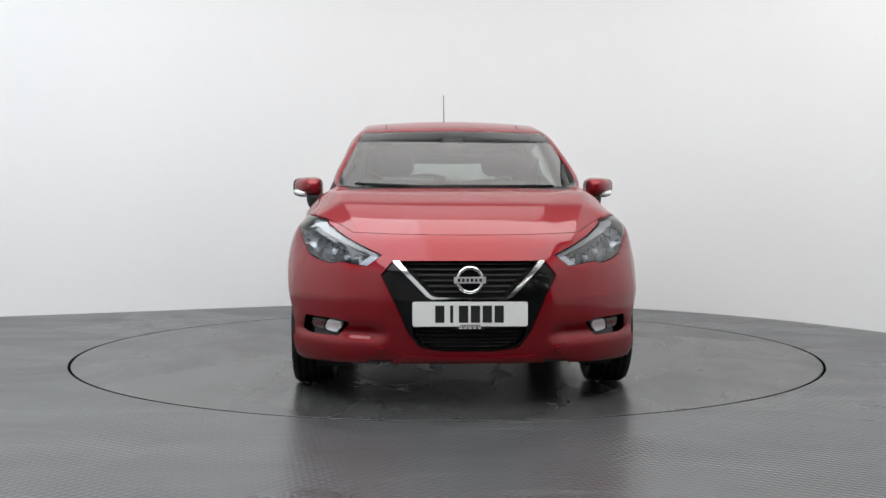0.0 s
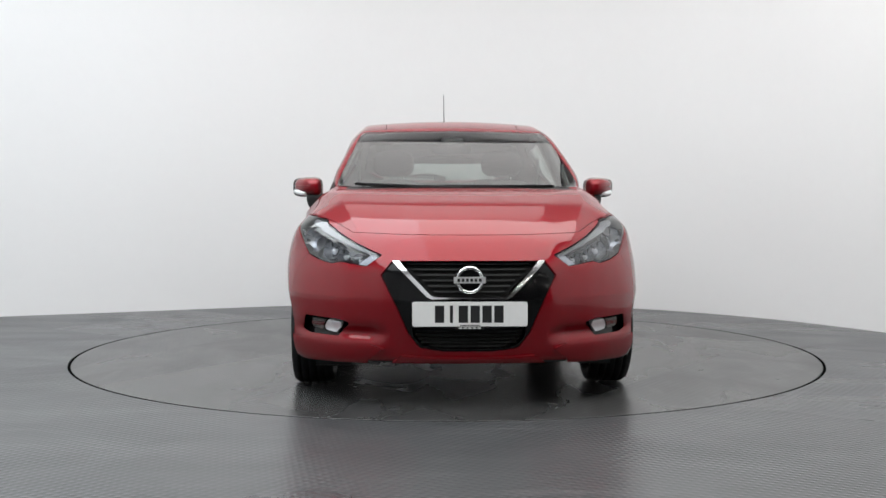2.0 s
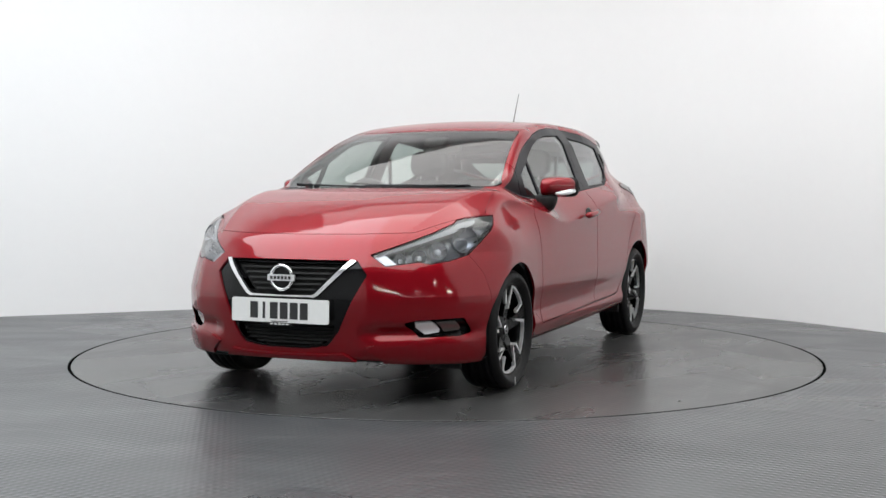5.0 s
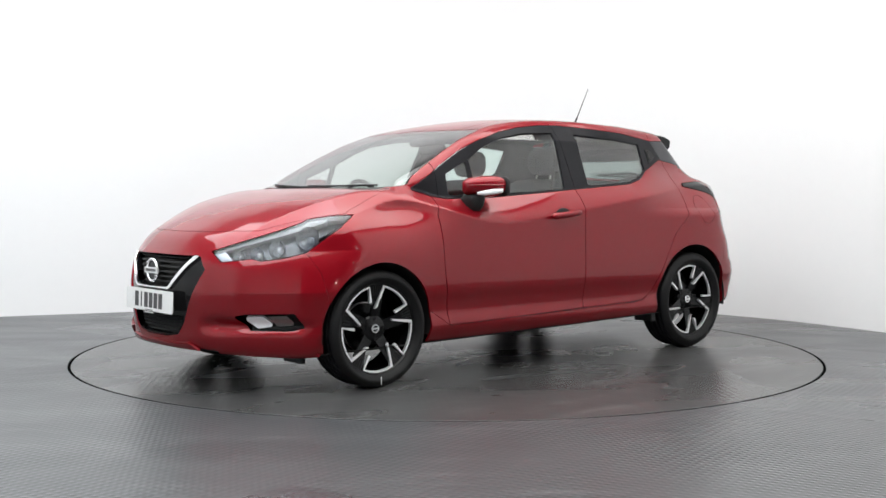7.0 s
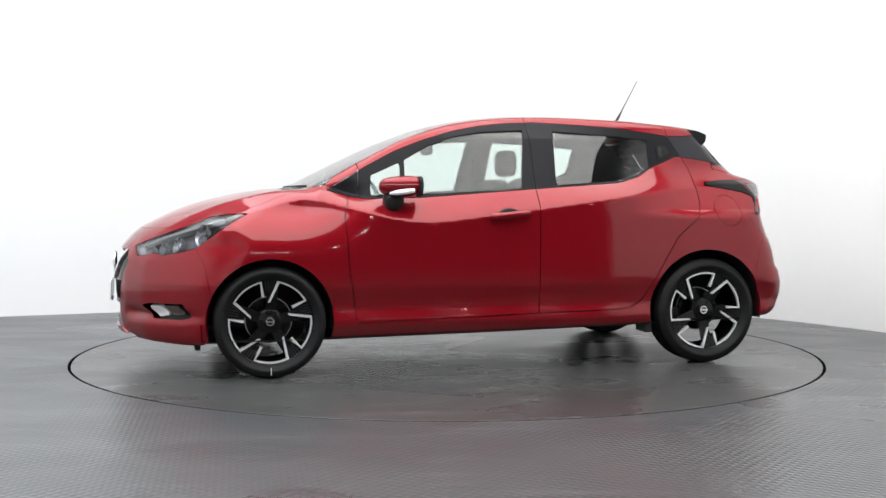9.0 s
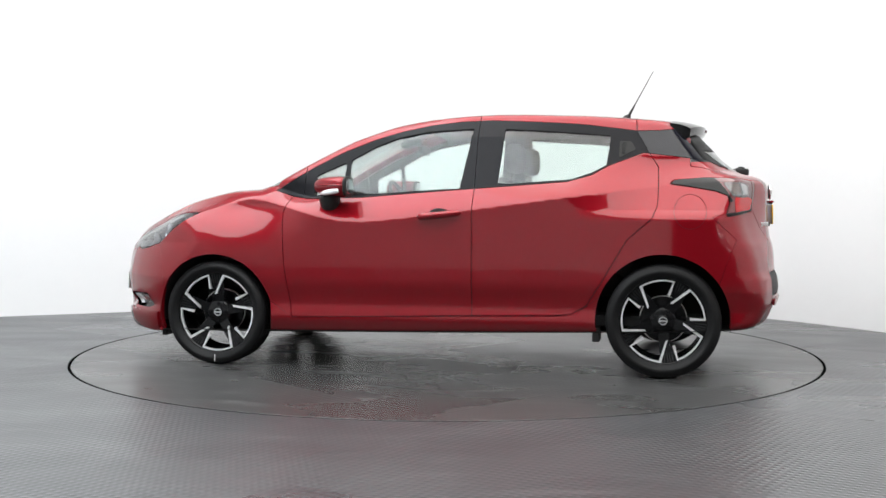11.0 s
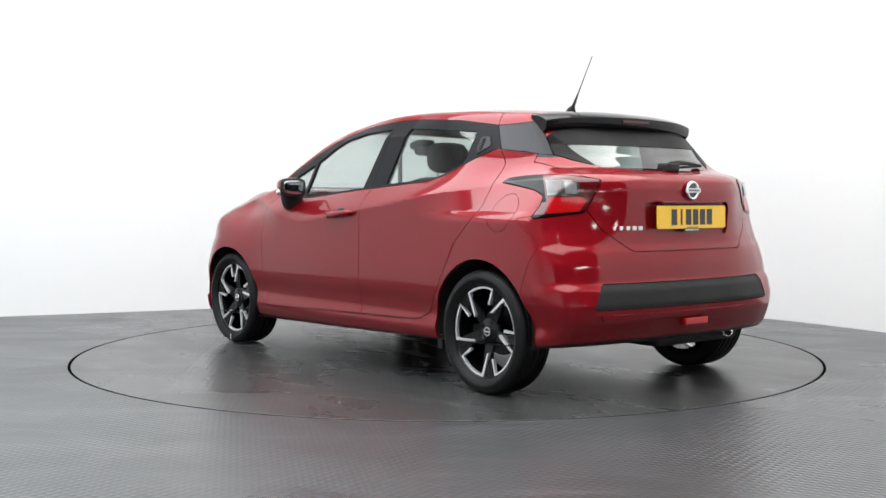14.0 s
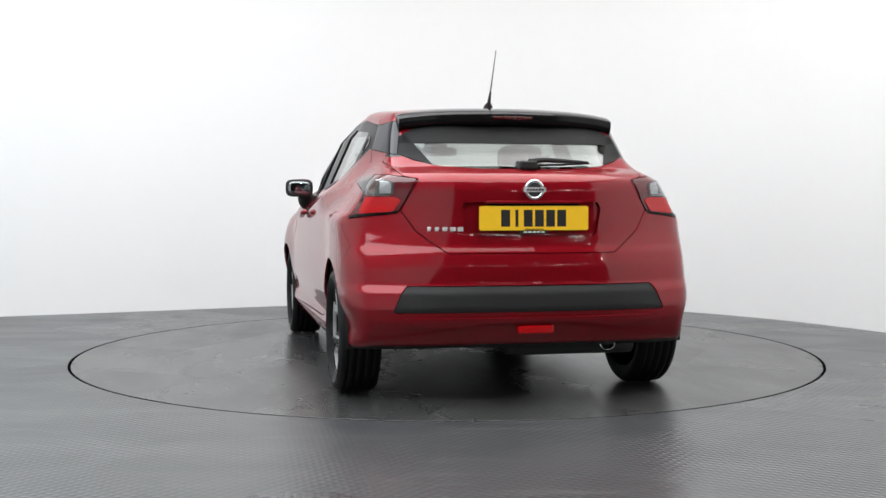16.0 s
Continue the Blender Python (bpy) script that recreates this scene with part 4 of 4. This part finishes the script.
# lower lip of the front bumper and the recesses at the rear
chin, _ = carve(bumper_f, lambda v: np.maximum(v[:, 2] - np.interp(v[:, 1], [0, .20, .30, .36], [.238, .240, .246, .205]), 1.60 - v[:, 0]), 0)
panel("chin_lip", chin, M["paint"], front_bumper, "", "both", lift=.014, skirt=.016)
fin, _ = carve(bumper_f, yz_front([(.385, .272), (.47, .293), (.57, .303), (.66, .292), (.95, .300), (.95, .1), (.50, .1), (.455, .222)], 1.62), 0)
pair("bumper_fin", fin, M["paint"], (front_bumper, front_bumper), lift=.014, skirt=.018)
diff, _ = carve(bumper_r, yz_rear([(-.1, .418), (.62, .418), (.60, .385), (.33, .375), (.24, .398), (-.1, .402)], -1.5), 0)
panel("lower_strip", diff, M["paint"], rear_bumper, "", "both", lift=.012, skirt=.014)
low_d, _ = carve(bumper_r, lambda v: np.maximum(v[:, 2] - np.interp(v[:, 1], [0, .26, .36, .6, .7], [.290, .290, .280, .285, .2]), v[:, 0] + 1.5), 0)
panel("lower_valance", low_d, M["plastic"], rear_bumper, "black lower valance", "both", lift=.003, skirt=.01)


def emblem(x, z, r, facing, parent):
    def put(u, v, w):
        return (x + facing * w, u, z + v)
    bm = bmesh.new()
    n, m = 40, 8
    rows = [[bm.verts.new(put((r + .0075 * math.cos(2 * math.pi * j / m)) * math.cos(2 * math.pi * i / n), (r + .0075 * math.cos(2 * math.pi * j / m)) * math.sin(2 * math.pi * i / n), .006 * math.sin(2 * math.pi * j / m)))
             for j in range(m)] for i in range(n)]
    for i in range(n):
        for j in range(m):
            bm.faces.new((rows[i][j], rows[(i + 1) % n][j], rows[(i + 1) % n][(j + 1) % m], rows[i][(j + 1) % m]))
    bmesh.ops.recalc_face_normals(bm, faces=bm.faces)
    badge = part("badge", bm, M["chrome"], parent, "round chrome badge with a crossbar", True)
    w, h = r * 1.28, r * .26
    part("badge_bar", prism([(-w, -h), (w, -h), (w, h), (-w, h)], lambda u, v, q: put(u, v, q - .002), .010), M["alloy"], badge)
    for k in range(6):
        u0 = -w * .78 + k * w * .27
        part("badge_mark", prism([(u0, -h * .5), (u0 + w * .17, -h * .5), (u0 + w * .17, h * .5), (u0, h * .5)], lambda u, v, q: put(u, v, q + .008), .0015), M["ink"], badge)
    part("badge_back", lathe([(.001, -.004), (r, -.004), (r, -.010)], put, 32), M["black_gloss"] if facing > 0 else M["lamp_grey"], badge)


emblem(2.082, .590, .056, 1, grille_part)
emblem(-1.866, .998, .040, -1, tailgate)


def plate(x, z, facing, tilt, material, parent, label):
    def put(u, v, w):
        return (x + facing * w + tilt * v, facing * u, z + v)
    c, r = [], .010
    for cx, cy, a in ((.25, .0455, 0), (-.25, .0455, 90), (-.25, -.0455, 180), (.25, -.0455, 270)):
        c += [(cx + r * math.cos(math.radians(a + 30 * i)), cy + r * math.sin(math.radians(a + 30 * i))) for i in range(4)]
    p = part("number_plate", prism(c, put, .006), material, parent, label)
    for k in range(6):
        u0 = -.158 + k * .0535
        w = .042 if k != 1 else .014
        u0 += 0 if k != 1 else .014
        part("plain_bar", prism([(u0, -.0385), (u0 + w, -.0385), (u0 + w, .0385), (u0, .0385)], lambda u, v, q: put(u, v, q + .0062), .0008), M["ink"], p, "black bar")
    part("small_bar", prism([(-.045, -.0525), (.045, -.0525), (.045, -.0485), (-.045, -.0485)], lambda u, v, q: put(u, v, q + .0062), .0006), M["ink"], p)
    holder = part("plate_holder", prism([(-.065, -.070), (.065, -.070), (.065, -.050), (-.065, -.050)], lambda u, v, q: put(u, v, q - .004), .007), M["plastic"], p, "black plate holder")
    for k in range(5):
        u0 = -.05 + k * .021
        part("small_bar", prism([(u0, -.066), (u0 + .015, -.066), (u0 + .015, -.060), (u0, -.060)], lambda u, v, q: put(u, v, q + .0032), .0006), M["plate_white"], holder)


plate(2.097, .438, 1, -.03, M["plate_white"], grille_part, "white front number plate")
plate(-1.860, .868, -1, .02, M["plate_yellow"], tailgate, "yellow rear number plate")
# recess frame round the rear plate: black strip drawn as shadow, grip above it
part("tailgate_grip", box_bm((-1.872, -.23, .934), (-1.845, .23, .948), .006), M["paint"], tailgate)
part("grip_shadow", box_bm((-1.864, -.22, .926), (-1.85, .22, .934), .001), M["black_gloss"], tailgate, "black strip in place of the shadow under the grip")
for k in range(5):
    y0 = .485 - k * .033
    x0 = float(rear_x(.815) + bend_rl(y0) + rear_mix(.815) * bend_ru(y0))
    part("name_bar", box_bm((x0 - .006, y0 - .026, .808), (x0 + .006, y0, .827), .002), M["alloy"], tailgate, "small chrome bar")
part("rear_fog_lamp", box_bm((-1.903, -.085, .341), (-1.86, .085, .378), .008), M["red_lens"], rear_bumper, "red rear fog lamp")


def spoiler():
    bm = bmesh.new()
    ys = np.linspace(-.545, .545, 41)
    rows = []
    for y in ys:
        a = abs(y) / .545
        z_at = lambda x: float(top_line(x)) - .028 * (y / .56) ** 2 - .012 * a ** 6
        xt = -1.495 + .095 * a ** 2.2
        xs = -1.29 - .03 * (1 - a * a)
        zt = z_at(xt) - .004
        sec = [(xs, z_at(xs) - .004), (xs, z_at(xs) + .006), ((xs + xt) / 2, z_at((xs + xt) / 2) + .006), (xt + .02, zt + .005), (xt + .002, zt - .004),
               (xt, zt - .018), (xt + .006, zt - .046), (xt + .020, zt - .060), (xt + .10, zt - .105), (xs, z_at(xs) - .10)]
        rows.append([bm.verts.new((x, y, z)) for x, z in sec])
    k = len(rows[0])
    for a, b in zip(rows, rows[1:]):
        for i in range(k):
            bm.faces.new((a[i], b[i], b[(i + 1) % k], a[(i + 1) % k]))
    bm.faces.new(rows[0])
    bm.faces.new(rows[-1][::-1])
    bmesh.ops.recalc_face_normals(bm, faces=bm.faces)
    s = part("spoiler", bm, M["black_gloss"], tailgate, "gloss black roof spoiler", True)
    s.data.set_sharp_from_angle(angle=radians(35))
    part("brake_light", box_bm((-1.499, -.10, 1.342), (-1.48, .10, 1.358), .003), M["dull_red"], tailgate, "dark red high brake light")
    return s


spoiler()
band, _ = carve(back_glass, lambda v: 1.222 - v[:, 2], 0)
panel("shade_band", band, M["frit"], tailgate, "black printed glass band", "both", lift=.003, skirt=.003)
edge_b, _ = carve(back_glass, lambda v: .495 - .6 * (1.235 - v[:, 2]) - v[:, 1], 0)
pair("glass_edge", edge_b, M["frit"], (tailgate, tailgate), "black printed edge of the rear window", lift=.003, skirt=.003)
# rear wiper
part("rear_wiper", box_bm((-1.745, -.055, 1.092), (-1.665, .035, 1.135), .014, 3), M["plastic"], tailgate, "black wiper with arm")
part("wiper_arm", tube([(-1.712, -.02, 1.132), (-1.702, -.10, 1.140), (-1.690, -.20, 1.136), (-1.655, -.33, 1.130)], [.014, .012, .009, .006], 8), M["plastic"], tailgate, "black wiper arm")
part("wiper_blade", tube([(-1.690, .0, 1.112), (-1.680, -.16, 1.118), (-1.645, -.34, 1.128)], .006, 6), M["plastic"], tailgate, "black wiper blade")
# front wipers
for y0, y1 in ((.52, -.08), (.02, -.56)):
    pts = []
    for i in range(9):
        y = y0 + (y1 - y0) * i / 8
        x = 1.10 - .25 * (y * y) - .02 * i / 8
        pts.append((x, y, float(top_line(x + bend_k(x) * bend_f(abs(y)))) + .004))
    part("front_wiper", tube(pts, .0045, 6), M["plastic"], car, "thin black windscreen wiper")
# aerial and exhaust
aerial = part("aerial", tube([(-1.020, 0, 1.425), (-1.036, 0, 1.445), (-1.046, 0, 1.462), (-1.075, 0, 1.515)], [.026, .022, .009, .0055], 12), M["plastic"], car, "thin black roof aerial", True)
part("aerial_rod", tube([(-1.073, 0, 1.512), (-1.130, 0, 1.618), (-1.184, 0, 1.718)], [.0035, .0026, .002], 8), M["plastic"], aerial)
part("exhaust", lathe([(.030, -.20), (.033, 0), (.036, .002), (.036, -.02), (.034, -.20)], lambda u, v, w: (-1.80 - w, -.385 + u, .272 + v * .8), 24), M["chrome"], car, "bright exhaust tip", True)
part("silencer", box_bm((-1.74, -.55, .215), (-1.45, .10, .30), .04, 3), M["under"], car, "dark exhaust silencer", True)


def blob(a, b, power=3.0, n=14, shape=None):
    """A rounded block between corners a and b (superellipsoid), optionally reshaped."""
    bm = bmesh.new()
    bmesh.ops.create_cube(bm, size=2)
    bmesh.ops.subdivide_edges(bm, edges=list(bm.edges), cuts=n, use_grid_fill=True)
    ca, hb = [(a[k] + b[k]) / 2 for k in range(3)], [(b[k] - a[k]) / 2 for k in range(3)]
    for v in bm.verts:
        d = v.co.normalized()
        r = (abs(d.x) ** power + abs(d.y) ** power + abs(d.z) ** power) ** (-1 / power)
        q = d * r
        if shape:
            q = shape(q)
        v.co = Vector([ca[k] + hb[k] * q[k] for k in range(3)])
    return bm


# ---- mirrors and handles ----
for side, door, rdoor in ((1, doors_f[0], doors_r[0]), (-1, doors_f[1], doors_r[1])):
    def turn(bm):
        for v in bm.verts:
            v.co.y *= side
        if side < 0:
            bmesh.ops.reverse_faces(bm, faces=bm.faces)
        return bm

    def shell_shape(q):
        # flat towards the rear, tapering forwards, lower edge rising outwards
        s = 1 - .55 * min(1, max(0, (q.x + 1) / 2)) ** 1.3
        return Vector((max(q.x, -.86), q.y * s - .9 * (1 - s), q.z * (.45 + .55 * s) * (1.0 - .10 * q.y) + (.16 * q.y if q.z < 0 else .02 * q.y)))
    mirror = part("door_mirror", turn(blob((.455, .765, .962), (.672, .952, 1.086), 3.2, 14, shell_shape)), M["paint"], car, "red door mirror with black foot", True)
    part("mirror_glass", turn(blob((.447, .790, .980), (.466, .930, 1.064), 4, 8)), M["mirror"], mirror, "silvered mirror glass", True)
    part("mirror_rim", turn(blob((.451, .772, .966), (.476, .946, 1.078), 4, 8)), M["plastic"], mirror, "black mirror rim", True)
    part("indicator", turn(tube([(.500, .930, 1.000), (.545, .913, .994), (.590, .886, .988), (.622, .862, .984)], [.012, .016, .015, .008], 10)), M["white_lens"], mirror, "clear indicator strip", True)
    part("mirror_foot", turn(blob((.530, .735, .875), (.650, .870, .992), 2.6, 8, lambda q: Vector((q.x * (.9 + .15 * q.z), q.y - .25 * (1 - q.z), q.z)))), M["plastic"], mirror, "black mirror foot", True)
    xs = np.linspace(.068, -.178, 13)
    y_at = lambda x, z: float(flank(z) + low_in(x))
    rows = tube([(x, side * (y_at(x, .87) + .014 + .020 * math.sin(math.pi * min(1, max(0, (x + .178) / .246))) ** .5), .855 + .024 * (.068 - x) / .246) for x in xs],
                [.004] + [.0195 - .003 * i / 11 for i in range(11)] + [.005], 10)
    part("door_handle", rows, M["paint"], door, "", True)
    # shade of the red handle hollow, put in as a near-black patch
    part("handle_shade", turn(blob((-.115, .845, .826), (.01, y_at(-.05, .87) + .001, .904), 2.0, 8)), M["dark"], door, "dark patch in place of the shade behind the door handle", True)
    hid, _ = carve(trim_r, xz([(-1.020, 1.272), (-1.082, 1.270), (-1.108, 1.225), (-1.016, 1.176)], .3), 0)
    panel("hidden_handle", hid, M["black_gloss"], rdoor, "gloss black hidden handle", "left" if side > 0 else "right", lift=.005, skirt=.006)
    grip, _ = carve(trim_r, xz([(-1.032, 1.262), (-1.058, 1.262), (-1.05, 1.20), (-1.030, 1.20)], .3), 0)
    panel("handle_slot", grip, M["dark"], rdoor, "", "left" if side > 0 else "right", lift=.008, skirt=.004)

# ---- cabin ----
part("dashboard", blob((.42, -.70, .62), (1.02, .70, .965), 5, 10, lambda q: Vector((q.x, q.y, q.z * (1 - .10 * max(0, q.x))))), M["cabin"], car, "dark moulded dashboard", True)
part("cabin_floor", box_bm((-1.5, -.72, .26), (.9, .72, .32), .01), M["cabin"], car, "dark cabin floor")
part("parcel_shelf", box_bm((-1.62, -.56, .93), (-1.08, .56, .955), .01), M["cabin"], car, "dark parcel shelf")
col = part("steering_wheel", tube([(.45 + .07 * math.sin(a), -.36 + .175 * math.cos(a), .90 + .165 * math.sin(a)) for a in np.linspace(0, 2 * math.pi, 33)], .014, 8), M["cabin"], car, "dark three-spoke steering wheel", True)
part("wheel_hub", blob((.40, -.42, .83), (.47, -.30, .95), 3, 6), M["cabin"], col, "", True)
for a in (0, math.pi, 1.5 * math.pi):
    part("wheel_spoke", tube([(.45, -.36, .90), (.45 + .07 * math.sin(a), -.36 + .17 * math.cos(a), .90 + .16 * math.sin(a))], .012, 6), M["cabin"], col)
part("interior_mirror", blob((.20, -.12, 1.225), (.235, .12, 1.285), 4, 8), M["cabin"], car, "black interior mirror", True)
part("sensor_box", blob((.24, -.07, 1.275), (.36, .07, 1.325), 4, 8, lambda q: Vector((q.x, q.y, q.z - .5 * q.x * .9))), M["cabin"], car, "black sensor housing", True)


def seat(y, front):
    x = 0 if front else -.86
    w = .25
    lean = lambda q: Vector((q.x - .9 * q.z, q.y * (1 - .12 * max(0, q.z)), q.z))
    s = part("seat", blob((x - .20, y - w, .40), (x + .32, y + w, .58), 4, 10), M["fabric"], car, "dark grey cloth seat", True)
    part("backrest", blob((x - .33, y - w, .50), (x - .13, y + w, 1.08 if front else .98), 4, 10, lean), M["fabric"], s, "", True)
    part("headrest", blob((x - .46, y - .135, 1.10 if front else .985), (x - .35, y + .135, 1.275 if front else 1.10), 3.2, 8), M["fabric"], s, "padded headrest", True)
    for dy in (-.06, .06):
        part("headrest_post", tube([(x - .36, y + dy, 1.0 if front else .93), (x - .40, y + dy, 1.14 if front else 1.0)], .006, 6), M["steel"], s)


for y in (.36, -.36):
    seat(y, True)
    seat(y, False)
for y in (.585, -.585):
    part("seat_belt", tube([(-.25, y, 1.22), (-.24, y * .98, .9), (-.22, y * .95, .55)], .012, 6), M["cabin"], car, "dark seat belt")


# ---- what moves: the turntable and the car on it ----
def motions():
    turns = [(0.0, -87.71), (1.0, -87.71), (2.0, -87.74), (2.5, -88.46), (3.0, -90.83), (3.5, -94.69), (4.0, -100.41), (4.5, -106.9), (5.25, -116.7), (6.0, -126.4), (6.5, -132.94), (7.0, -139.66),
             (7.5, -146.02), (8.0, -152.76), (8.5, -159.05), (9.0, -165.75), (9.5, -172.2), (10.25, -181.9), (11.0, -191.4), (11.5, -197.89), (12.0, -204.60), (12.5, -210.94),
             (13.0, -217.86), (13.5, -224.13), (14.0, -230.96), (14.5, -237.22), (15.0, -244.12), (15.5, -250.48), (16.0, -257.33)]
    walk(table, [(t, pose(0, 0, 0, 0, 0, a)) for t, a in turns])
    walk(car, [(t, pose(0, 0, 0, 0, 0, a) @ pose(-.0824, .0259, 0)) for t, a in turns])


motions()
